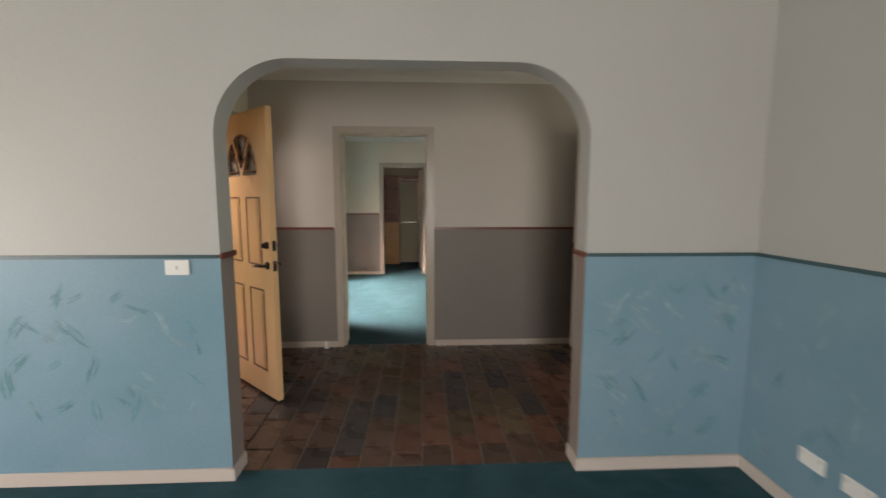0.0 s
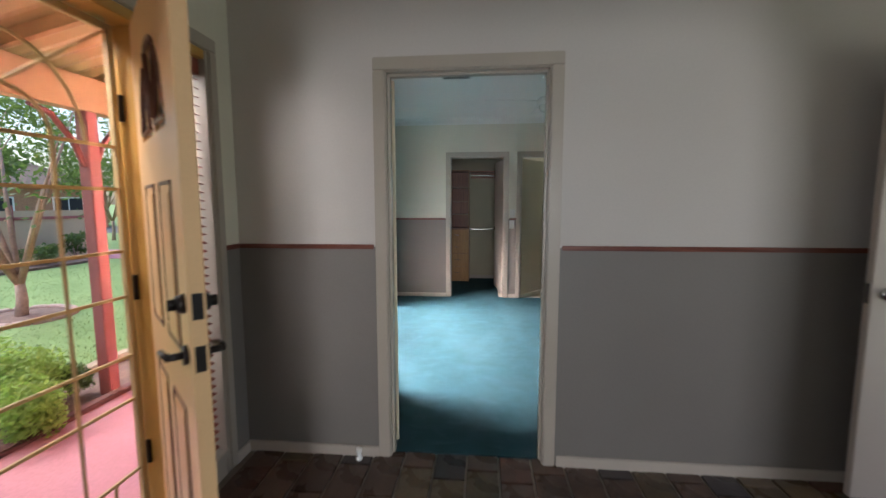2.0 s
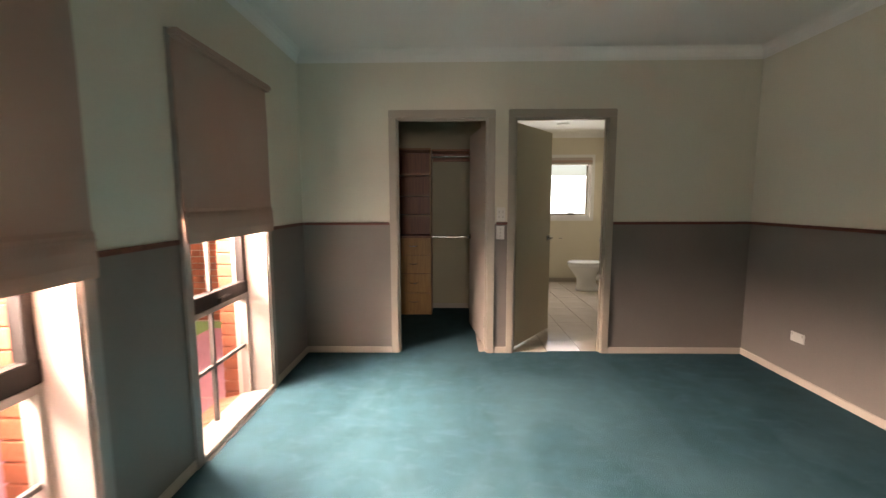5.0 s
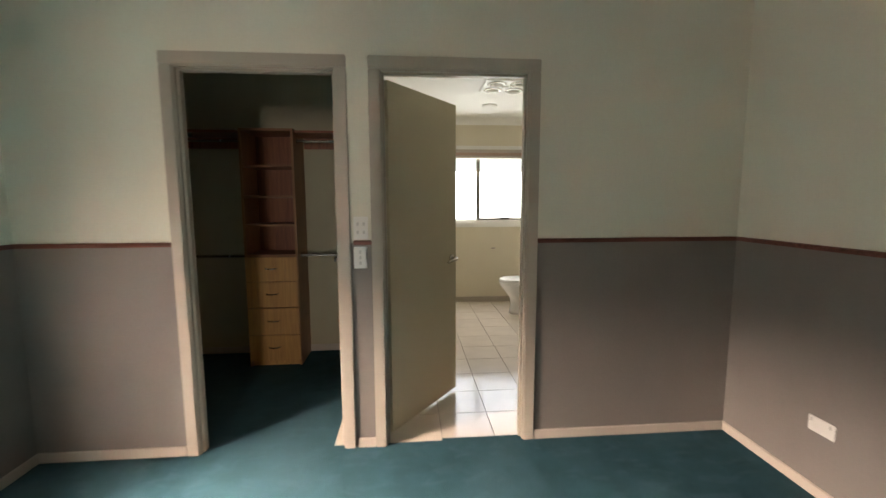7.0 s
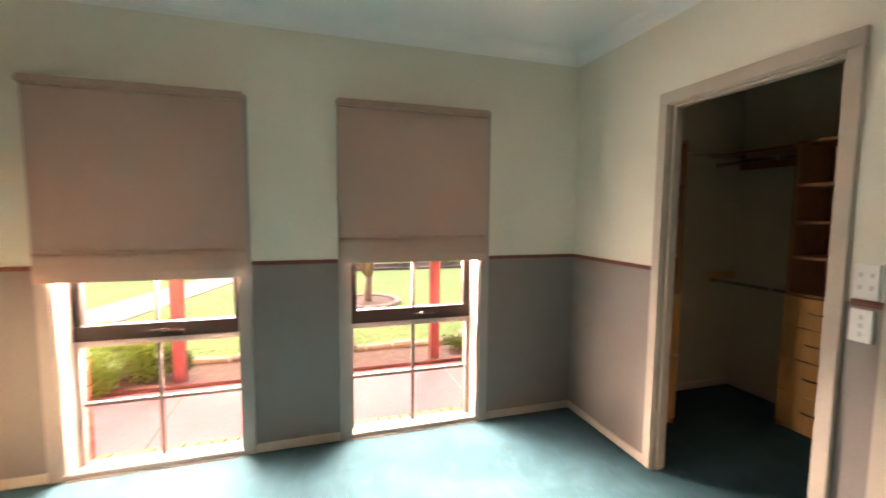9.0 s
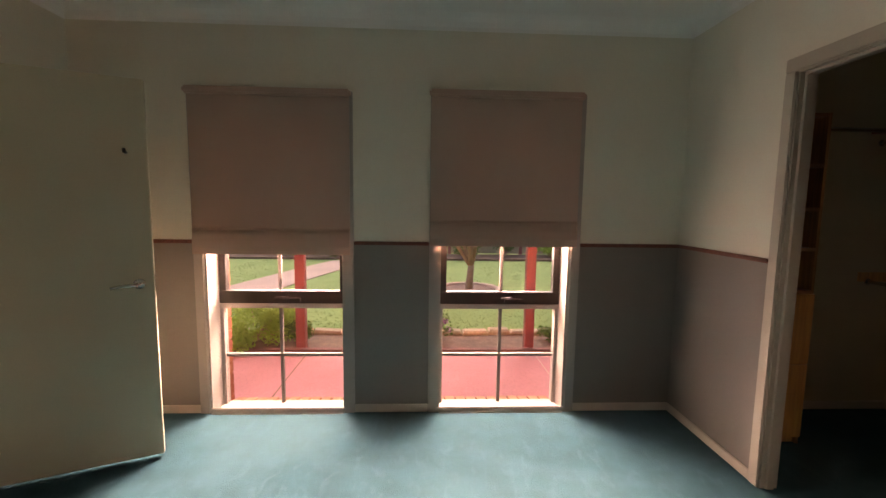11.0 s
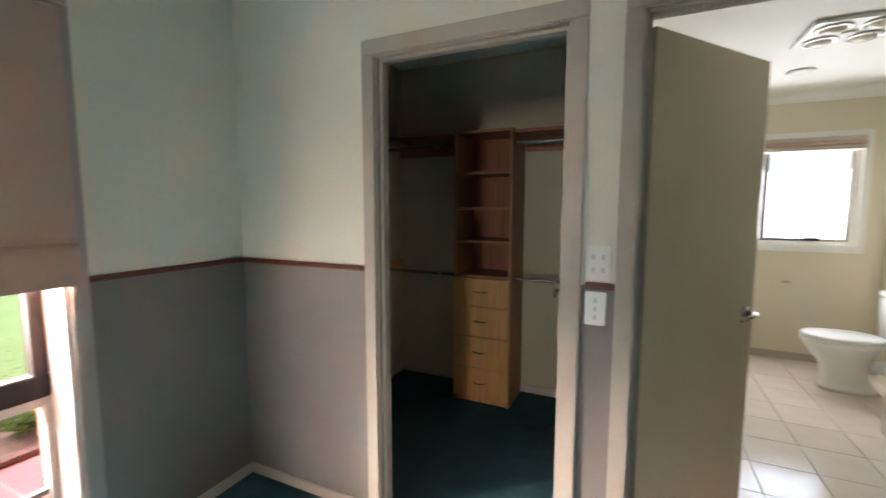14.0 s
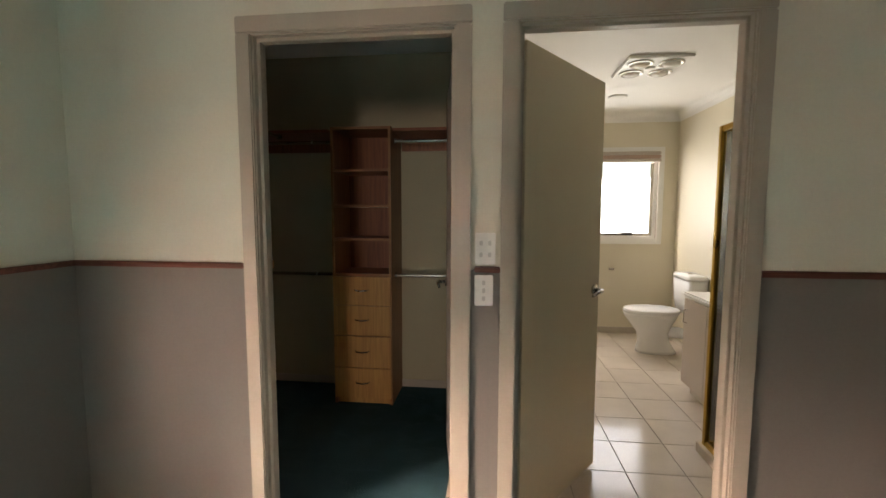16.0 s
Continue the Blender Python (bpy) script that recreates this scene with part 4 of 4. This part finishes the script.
sh = tagged(empty("shower_screen", pose(1.375, 8.225, 0)), "gold-framed shower screen with grey glass on a tiled hob", "shower screen")
part("hob", box(-0.03, 0.06, 0.0, 0.80, 0.0, 0.06, 0.004), BATHTILE, sh)
part("hob_return", box(0.061, 0.82, 0.72, 0.80, 0.0, 0.06, 0.004), BATHTILE, sh)
for y in (0.0, 0.36, 0.735):
    part("post", box(-0.014, 0.014, y, y + 0.03, 0.061, 1.84, 0.003), GOLD, sh)
for z in (0.061, 1.81):
    part("rail", box(-0.012, 0.012, 0.031, 0.734, z, z + 0.03, 0.003), GOLD, sh)
    part("return_rail", box(0.015, 0.822, 0.738, 0.762, z, z + 0.03, 0.003), GOLD, sh)
for y0, y1 in ((0.03, 0.36), (0.39, 0.735)):
    part("pane", box(-0.003, 0.003, y0, y1, 0.09, 1.81), SMOKE, sh)
part("return_pane", box(0.015, 0.82, 0.747, 0.753, 0.09, 1.81), SMOKE, sh)
part("knob", lathe([(0.006, 0.0), (0.006, 0.02), (0.014, 0.024), (0.014, 0.034), (0.008, 0.038)], 14), CHROME, sh).matrix_basis = pose(-0.014, 0.40, 0.98, 0, -90, 0)

hl = tagged(empty("bathroom_heat_lamp", pose(1.31, 9.90, 2.47)), "square white ceiling heater with four round lamps", "heat lamp")
part("housing", box(-0.22, 0.22, -0.22, 0.22, -0.022, 0.0, 0.006), WHITEP, hl)
for a in (-0.105, 0.105):
    for b in (-0.105, 0.105):
        bz = part("bezel", lathe([(0.085, -0.021), (0.088, -0.028), (0.074, -0.034), (0.07, -0.024)], 24, at=(a, b, 0)), CHROME, hl, "chrome lamp bezel", True)
        part("bulb", lathe([(0.066, -0.022), (0.062, -0.034), (0.045, -0.046), (0.01, -0.053)], 20, at=(a, b, 0)), LAMPGLASS, bz, "pearl heat bulb", True)
part("fan_grille", lathe([(0.04, -0.021), (0.04, -0.028), (0.02, -0.031)], 20), WHITEP, hl, smooth=True)
tagged(link("exhaust_vent", lathe([(0.085, 2.469), (0.09, 2.462), (0.07, 2.452), (0.03, 2.448)], 24), WHITEP, smooth=True), "round white exhaust vent in the ceiling", "vent").matrix_basis = pose(1.32, 10.75, 0)

hb = tagged(empty("roll_holder_bracket", pose(1.53, 11.5, 0.74)), "small chrome bracket screwed to the bathroom wall", "bracket")
part("bracket", box(-0.03, 0.03, -0.012, 0.0, -0.008, 0.008, 0.003), CHROME, hb)

# brush marks on the blue wall
teal = [mat("teal_brush_paint", (0.165, 0.345, 0.395), 0.5, var=0.3, scale=14), mat("pale_blue_brush_paint", (0.275, 0.43, 0.485), 0.5, var=0.3, scale=14)]
marks = random.Random(4)


def brush_mark(x, z, s, a):
    """A dab of a dry brush: a few slim bristle strokes side by side."""
    bm = bmesh.new()
    c, q = math.cos(a), math.sin(a)
    for b in range(marks.randint(2, 4)):
        n, off, bend = 7, (b - 1.5) * s * 0.085 + marks.uniform(-0.1, 0.1) * s * 0.1, marks.uniform(-0.08, 0.08)
        length, lag, wide = s * marks.uniform(0.55, 1.0), s * marks.uniform(-0.2, 0.2), s * marks.uniform(0.03, 0.06)
        line = [(lag + length * (k / n - 0.5), off + bend * s * math.sin(math.pi * k / n), wide * math.sin(math.pi * (k / n) ** 0.7) * marks.uniform(0.6, 1.2)) for k in range(n + 1)]
        loop = [(u, v + w) for u, v, w in line] + [(u, v - w) for u, v, w in line[-2:0:-1]]
        bm.faces.new([bm.verts.new((x + u * c - v * q, z + u * q + v * c, 0.00004 * b)) for u, v in loop])
    return bm


wall_arch = bpy.data.objects["wall_arch"]
for k in range(120):
    left = k % 2 == 0
    x = marks.uniform(-2.6, -1.1) if left else marks.uniform(0.9, 1.6)
    bm = brush_mark(x, marks.uniform(0.18, 1.02), marks.uniform(0.08, 0.19), marks.choice((2.2, 1.0, 2.5, 1.9, 0.7)) + marks.uniform(-0.3, 0.3))
    o = link("brush_mark", bm, teal[0 if marks.random() < (0.75 if left else 0.35) else 1], wall_arch)
    o.matrix_basis = pose(0, 2.1135 - 0.000006 * k, 0, 90, 0, 0)
east = bpy.data.objects["wall_living_east"]
for k in range(26):
    bm = brush_mark(marks.uniform(0.9, 2.05), marks.uniform(0.2, 1.0), marks.uniform(0.10, 0.20), marks.choice((0.9, 1.3, 2.0)) + marks.uniform(-0.3, 0.3))
    o = link("brush_mark", bm, teal[1 if k % 4 else 0], east)
    o.matrix_basis = pose(1.6895 - 0.000006 * k, 0, 0, 90, 0, 90)

# ---- floor tiles ----


def piece_mesh(name, w, d, h, m, bevel=0.003):
    bm = box(-w / 2, w / 2, -d / 2, d / 2, -h, 0)
    bmesh.ops.bevel(bm, geom=[e for e in bm.edges if all(v.co.z > -h / 2 for v in e.verts)], offset=bevel, segments=1, affect="EDGES")
    me = bpy.data.meshes.new(name)
    bm.to_mesh(me)
    bm.free()
    me.materials.append(m)
    return me


def piece(name, me, parent, m):
    o = new(name, me)
    o.parent, o.matrix_basis = parent, m
    return o


PW, PD = 0.1705, 0.325
rnd = random.Random(11)
slates = [piece_mesh("slate_tile", PW - 0.011, PD - 0.011, 0.012, m) for m in SLATES]
cut = {}
col = 0
x = -0.371 - 7.5 * PW
while x < 2.6:
    y = 2.185 - rnd.choice((0.04, 0.21)) if col % 2 else 2.185 - 0.13
    while y < 4.14:
        y0, y1 = max(y, 2.187), min(y + PD, 4.143)
        if y1 - y0 > 0.03 and x - PW / 2 > -1.62:
            k = rnd.choices((0, 1, 2, 3), (5, 3, 2.2, 2.5))[0]
            full = y1 - y0 > PD - 0.005
            if full:
                me = slates[k]
            else:
                key = (k, round(y1 - y0, 3))
                me = cut.setdefault(key, None) or piece_mesh("slate_tile", PW - 0.011, y1 - y0 - 0.011, 0.012, SLATES[k])
                cut[key] = me
            piece("slate_tile", me, FLOOR_HALL, pose(x, (y0 + y1) / 2, rnd.uniform(-0.002, 0.001), rnd.uniform(-0.25, 0.25), rnd.uniform(-0.3, 0.3), rnd.uniform(-0.5, 0.5)))
        y += PD
    x += PW
    col += 1

TS = 0.311
bt = piece_mesh("floor_tile", TS - 0.004, TS - 0.004, 0.006, BATHTILE, 0.0015)
for i in range(8):
    for j in range(11):
        cx, cy = 0.252 - TS + TS * (i + 0.5), 8.14 + TS * (j + 0.5)
        if 0.15 - 0.1 < cx < 2.2 + 0.1 and cy < 11.5 + 0.1:
            piece("floor_tile", bt, FLOOR_ENS, pose(cx, cy, rnd.uniform(-0.0004, 0.0004)))

# ---- outside: verandah, garden, street ----
GZ = -0.24
bm = bmesh.new()
N = 60
for i in range(N + 1):
    for j in range(N + 1):
        u, v = i / N * 2 - 1, j / N * 2 - 1
        bm.verts.new((-8 + 1500 * u * abs(u) ** 2.2, 6 + 1500 * v * abs(v) ** 2.2, GZ))
bm.verts.ensure_lookup_table()
for i in range(N):
    for j in range(N):
        a = i * (N + 1) + j
        bm.faces.new([bm.verts[k] for k in (a, a + N + 1, a + N + 2, a + 1)])
tagged(link("ground", bm, LAWN), kind="structure")
slab("pavement", -3.27, -1.975, -4.0, 9.45, -0.36, -0.19, SLAB)
slab("pavement_joint_1", -3.26, -1.98, 5.137, 5.147, -0.21, -0.188, SOIL)
slab("pavement_joint_2", -3.26, -1.98, 7.60, 7.609, -0.21, -0.188, PATH)
KERB = tagged(link("pavement_edge", box(-3.36, -3.272, 1.0, 8.95, -0.32, -0.155, 0.01), KERBPAINT), kind="structure")
slab("garden_bed", -4.02, -3.362, 3.9, 8.95, -0.32, -0.205, SOIL)
edge = random.Random(5)
BED = tagged(empty("stone_edging"), kind="structure")
stones = [piece_mesh("stone", w, 0.15, 0.16, STONE, 0.025) for w in (0.26, 0.32, 0.38)]
y = 3.95
while y < 9.0:
    me = edge.choice(stones)
    w = me.vertices[0].co.x * 0 + (0.26, 0.32, 0.38)[stones.index(me)]
    piece("stone", me, BED, pose(-4.02 + edge.uniform(-0.015, 0.015), y + w / 2, -0.15 + edge.uniform(-0.015, 0.015), edge.uniform(-3, 3), edge.uniform(-3, 3), 90 + edge.uniform(-5, 5)))
    y += w + 0.012
piece("stone", stones[1], BED, pose(-3.98, 8.25, -0.045, 2, -2, 88))
for k in range(3):
    piece("stone", stones[k], BED, pose(-3.45 - 0.3 * k, 8.99, -0.11, 2, -2, 3))

# garden path
pts = [(-4.2, 2.2), (-5.4, 2.5), (-6.6, 2.95), (-8.0, 3.35), (-9.6, 3.8), (-11.0, 4.3)]
bm = bmesh.new()
rows = [[(x, y - 0.55, GZ + 0.004), (x, y + 0.55, GZ + 0.004), (x, y + 0.55, GZ + 0.02), (x, y - 0.55, GZ + 0.02)] for x, y in pts]
loft(rows, True, bm)
tagged(link("path", bm, PATH), kind="structure")
slab("driveway", -14.5, -9.5, 13.5, 15.8, GZ - 0.1, GZ + 0.012, SLAB)
slab("road", -60, 30, 24.0, 31.0, GZ - 0.1, GZ + 0.015, ASPHALT)

# verandah posts, beam and roof
for y in (2.45, 5.05, 7.57):
    g = tagged(empty("verandah_post", pose(-3.40, y, -0.19)), "dusty red timber verandah post on the pavement edge", "post", "verandah posts")
    part("shaft", box(-0.05, 0.05, -0.05, 0.05, 0.0, 2.29, 0.006), REDPOST, g)
    part("foot_bracket", box(-0.055, 0.055, -0.03, 0.03, -0.02, 0.09, 0.002), REDPOST, g)
    br = bmesh.new()
    for s in (-1, 1):
        tube([(0, s * 0.05, 1.87), (0, s * 0.12, 2.05), (0, s * 0.28, 2.23), (0, s * 0.42, 2.27)], 0.022, 8, br)
    part("bracket", br, REDPOST, g, "curved red post bracket")
roof = tagged(empty("verandah_roof"), "cream corrugated verandah roof on a tan beam", "roof")
part("beam", box(-3.46, -3.34, -4.0, 9.6, 2.10, 2.36, 0.006), BEAM, roof)
part("fascia", box(-3.80, -3.77, -4.0, 9.6, 2.20, 2.40, 0.004), BEAM, roof)
n, cols = 400, ((-3.85, 2.40), (-1.80, 2.86))
bm = bmesh.new()
vs = [[bm.verts.new((x, -4.0 + 13.6 * k / n, z + 0.010 * math.cos(k * math.pi * 0.5))) for x, z in cols] for k in range(n + 1)]
for a, b in zip(vs, vs[1:]):
    bm.faces.new((a[0], a[1], b[1], b[0]))
sheet = part("roof_sheet", bm, TINROOF, roof)
sheet.modifiers.new("thick", "SOLIDIFY").thickness = 0.004
for y in [-3.6 + 0.9 * k for k in range(15)]:
    r = part("rafter", box(0, 2.05, -0.022, 0.022, -0.10, -0.012, 0.002), BEAM, roof)
    r.matrix_basis = pose(-3.82, y, 2.40, 0, -12.6, 0)
slab("soffit", -2.3, -1.86, -4.2, 8.3, 2.62, 2.64, CEIL)
slab("roof_cover", -4.3, 2.8, -3.3, 11.8, 2.9, 2.95, ROOFTILE)

# brick skin beside the windows and sloping brick sills
SKIN = tagged(empty("brick_skin"), kind="structure")
end_brick = piece_mesh("brick", 0.11, 0.11, 0.076, BRICK, 0.003)
long_brick = piece_mesh("brick", 0.11, 0.23, 0.076, BRICK, 0.003)
sill_brick = piece_mesh("brick", 0.21, 0.072, 0.08, PALEBRICK, 0.005)
skin = bmesh.new()
for y0, y1 in ((2.26, 2.62), (3.95, 4.955), (5.885, 6.475), (7.39, 8.3)):
    box(-1.965, -1.862, y0 + 0.01, y1 - 0.01, -0.2, 2.55, 0.0, skin)
part("brickwork", skin, BRICK, SKIN)
for edge_y, s in ((4.955, -1), (5.885, 1), (6.475, -1), (7.39, 1)):
    for k in range(18):
        lo = k % 2 == 0
        me, half = (end_brick, 0.055) if lo else (long_brick, 0.115)
        piece("brick", me, SKIN, pose(-1.918, edge_y + s * half, -0.126 + 0.086 * k))
for y0, y1 in ((4.955, 5.885), (6.475, 7.39)):
    k = 0
    while y0 + 0.04 + 0.082 * k < y1:
        piece("brick", sill_brick, SKIN, pose(-1.915, y0 + 0.042 + 0.082 * k, -0.062 + edge.uniform(-0.003, 0.003), 0, -14, edge.uniform(-1, 1)))
        k += 1

# brick wing of the house
wing = tagged(empty("house_wing", pose(-5.3, 9.9, 0)), "red brick wing of the house beside the lawn", "building")
part("wall", box(0.0, 3.44, 0.012, 0.25, -0.3, 2.7), MORTAR, wing)
part("return_wall", box(0.0, 0.25, 0.25, 6.0, -0.3, 2.7), BRICK, wing)
part("eave", box(-0.45, 3.44, -0.45, 6.2, 2.705, 2.85, 0.005), BEAM, wing)
wing_brick = piece_mesh("brick", 0.23, 0.10, 0.076, BRICK, 0.003)
for r in range(28):
    for c in range(11):
        x = 0.12 + 0.24 * c + (0.12 if r % 2 else 0)
        b = piece("brick", wing_brick, wing, pose(x, 0.05 + edge.uniform(-0.002, 0.002), -0.14 + 0.086 * r))

# ---- plants ----


def leaf_cloud(seed, clumps, count, size, spread=1.0):
    """Many small leaves round clump centres (x, y, z, radius)."""
    q = random.Random(seed)
    verts, faces = [], []
    for _ in range(count):
        cx, cy, cz, r = q.choice(clumps)
        d = Vector((q.gauss(0, 1), q.gauss(0, 1), q.gauss(0, 0.8)))
        d = d.normalized() * r * (q.random() ** 0.45) * spread
        c = Vector((cx, cy, cz)) + d
        a = Vector((q.gauss(0, 1), q.gauss(0, 1), q.gauss(0, 0.7))).normalized()
        b = a.cross(Vector((q.gauss(0, 1), q.gauss(0, 1), q.gauss(0, 1)))).normalized()
        s = size * q.uniform(0.6, 1.4)
        k = len(verts)
        verts += [c - a * s, c + b * s * 0.4, c + a * s, c - b * s * 0.4]
        faces.append((k, k + 1, k + 2, k + 3))
    me = bpy.data.meshes.new("leaves")
    me.from_pydata([tuple(v) for v in verts], [], faces)
    return me


def leaves(name, me, m, parent):
    me.materials.append(m)
    o = new(name, me)
    o.parent = parent
    return o


def tree(x, y, height, seed, label, count=5000, size=0.07, crown=1.3, m=LEAF):
    q = random.Random(seed)
    g = tagged(empty("tree", pose(x, y, GZ)), label, "tree")
    fork = height * 0.15
    trunk = tube([(0, 0, -0.05), (0.03, 0.02, fork * 0.5), (-0.02, 0.05, fork)], [0.085, 0.07, 0.06], 10)
    clumps = []
    for k in range(6):
        a = k * math.tau / 6 + q.uniform(-0.4, 0.4)
        r = crown * q.uniform(0.5, 0.95)
        top = (r * math.cos(a), r * math.sin(a), height * q.uniform(0.62, 0.95))
        midp = (0.45 * r * math.cos(a), 0.45 * r * math.sin(a), fork + (top[2] - fork) * 0.45)
        tube([(-0.02, 0.05, fork - 0.05), midp, top], [0.045, 0.03, 0.010], 7, trunk)
        clumps.append((*top, crown * q.uniform(0.3, 0.5)))
        clumps.append((midp[0] * 1.5, midp[1] * 1.5, midp[2] + 0.4, crown * q.uniform(0.25, 0.4)))
    part("trunk", trunk, BARK, g, smooth=True)
    leaves("crown", leaf_cloud(seed, clumps, count, size), m, g)
    return g


tree(-6.9, 7.25, 3.4, 3, "small garden tree in a stone-edged ring", 700, 0.05, 1.6)
tr = tagged(empty("tree_ring", pose(-6.9, 7.25, GZ)), "round stone edging about the tree", "edging")
part("soil", lathe([(0.52, 0.0), (0.48, 0.03), (0.2, 0.04)], 30), SOIL, tr)
ring_stone = piece_mesh("stone", 0.19, 0.12, 0.10, PATH, 0.02)
for k in range(18):
    a = math.tau * k / 18
    piece("stone", ring_stone, tr, pose(0.58 * math.cos(a), 0.58 * math.sin(a), 0.06, 0, 0, math.degrees(a) + 90))
for k, (x, y, h, c) in enumerate(((-15.5, 12.5, 5.0, 2.2), (-17, 19.5, 6.0, 2.6), (-13.0, 21.5, 5.0, 2.2), (-18, 4.0, 5.5, 2.4), (-9.0, 33, 8, 3.5), (-20, 34, 9, 4.0), (-28, 30, 9, 4.0), (-24, 14, 7, 3.2), (-33, 36, 9, 4))):
    tree(x, y, h, 20 + k, "leafy green garden tree beyond the lawn", 3200, 0.11 + 0.02 * (h > 6), c)


def shrub(x, y, h, r, seed, m, label, count=1500, size=0.05):
    g = tagged(empty("shrub", pose(x, y, GZ + 0.03)), label, "shrub")
    q = random.Random(seed)
    stems = bmesh.new()
    clumps = []
    for k in range(7):
        a, d = q.uniform(0, math.tau), r * q.uniform(0.2, 0.8)
        p = (d * math.cos(a), d * math.sin(a), h * q.uniform(0.35, 0.8))
        tube([(0, 0, 0), (p[0] * 0.4, p[1] * 0.4, p[2] * 0.6), p], [0.012, 0.009, 0.004], 5, stems)
        clumps.append((*p, r * q.uniform(0.3, 0.5)))
    part("stems", stems, BARK, g)
    leaves("foliage", leaf_cloud(seed, clumps, count, size), m, g)
    return g


shrub(-3.72, 4.42, 0.44, 0.55, 51, LEAFPALE, "bright green leafy shrub in the garden bed", 9000, 0.022)
shrub(-3.72, 5.00, 0.30, 0.26, 52, LEAF, "low grey-green plant in the garden bed", 1600, 0.018)
shrub(-3.70, 7.95, 0.20, 0.18, 53, LEAF, "low green plant in the garden bed", 500, 0.025)
fl = shrub(-3.75, 6.55, 0.34, 0.20, 54, LEAF, "small mauve-flowering plant in the garden bed", 350, 0.022)
leaves("flowers", leaf_cloud(55, [(0.02, -0.10, 0.27, 0.05), (0.03, 0.09, 0.24, 0.05), (0, 0, 0.35, 0.04), (0.05, 0.14, 0.15, 0.04)], 160, 0.02), FLOWER, fl)
for k in range(9):
    shrub(-11.9 + 0.2 * math.sin(k * 2.2), 2.2 + 1.35 * k, 0.5 + 0.15 * (k % 3), 0.5, 70 + k, LEAF if k % 3 else LEAFPALE, "bushy border plant along the fence", 900, 0.05)

# far border, fence and houses
slab("border_bed", -12.5, -11.3, -2.0, 13.2, GZ - 0.1, GZ + 0.06, SOIL)
fence = tagged(empty("boundary_fence", pose(-12.8, 0, GZ)), "cream sheet fence with red posts behind the lawn", "fence")
sheet_me = box(-0.012, 0.012, -1.14, 1.14, 0.05, 1.45, 0.003)
first = part("fence_panel", sheet_me, FENCE, fence)
first.matrix_basis = pose(0, -1.2, 0)
for k in range(1, 7):
    o = first.copy()
    scene.collection.objects.link(o)
    o.parent, o.matrix_basis = fence, pose(0, -1.2 + 2.4 * k, 0)
for k in range(8):
    part("post", box(-0.05, 0.05, -2.45 + 2.4 * k, -2.35 + 2.4 * k, 0, 1.6, 0.005), REDPOST, fence)
part("rail", box(0.014, 0.05, -2.4, 14.4, 1.20, 1.28, 0.004), REDPOST, fence)


def far_house(x, y, w, d, turn):
    g = tagged(empty("house", pose(x, y, GZ, 0, 0, turn)), "distant brick house with a hipped tiled roof", "house")
    part("wall", box(-w / 2, w / 2, -d / 2, d / 2, 0, 2.7), PALEBRICK, g)
    bm = loft([[(-w / 2 - 0.5, -d / 2 - 0.5, 2.7), (w / 2 + 0.5, -d / 2 - 0.5, 2.7), (w / 2 + 0.5, d / 2 + 0.5, 2.7), (-w / 2 - 0.5, d / 2 + 0.5, 2.7)],
               [(-w / 2 + d / 2, -0.05, 4.8), (w / 2 - d / 2, -0.05, 4.8), (w / 2 - d / 2, 0.05, 4.8), (-w / 2 + d / 2, 0.05, 4.8)]])
    part("roof", bm, ROOFTILE, g)
    for k in (-0.3, 0.05, 0.33):
        wd = part("window", box(w * k - 0.8, w * k + 0.8, -d / 2 - 0.03, -d / 2 + 0.02, 0.8, 2.1), WHITEP, g)
        for s in (-0.37, 0.37):
            part("pane", box(w * k + s - 0.34, w * k + s + 0.34, -d / 2 - 0.04, -d / 2 - 0.031, 0.88, 2.02), DARKINSIDE, wd)
    return g


far_house(-19, 40, 14, 8, 12)
far_house(-33, 26, 12, 8, 60)

# grass blades on the near lawn
q = random.Random(9)
verts, faces = [], []
for _ in range(26000):
    x, y = -4.2 - 7 * q.random() ** 1.4, q.uniform(1.5, 12.5)
    if (x + 6.9) ** 2 + (y - 7.25) ** 2 < 0.46 or (x > -5.2 and y > 9.4):
        continue
    py = 2.2 + (x + 4.2) * -0.10 if x > -5.4 else 2.5 + (-5.4 - x) * 0.48
    if abs(y - py) < 0.62:
        continue
    h, a = q.uniform(0.010, 0.026), q.uniform(0, math.tau)
    dx, dy, lx, ly = 0.006 * math.cos(a), 0.006 * math.sin(a), q.gauss(0, 0.015), q.gauss(0, 0.015)
    k = len(verts)
    verts += [(x - dx, y - dy, GZ), (x + dx, y + dy, GZ), (x + lx, y + ly, GZ + h)]
    faces.append((k, k + 1, k + 2))
me = bpy.data.meshes.new("grass")
me.from_pydata(verts, [], faces)
me.materials.append(GRASS)
tagged(new("grass", me), "short green lawn grass around the tree", "grass", kind="stuff")
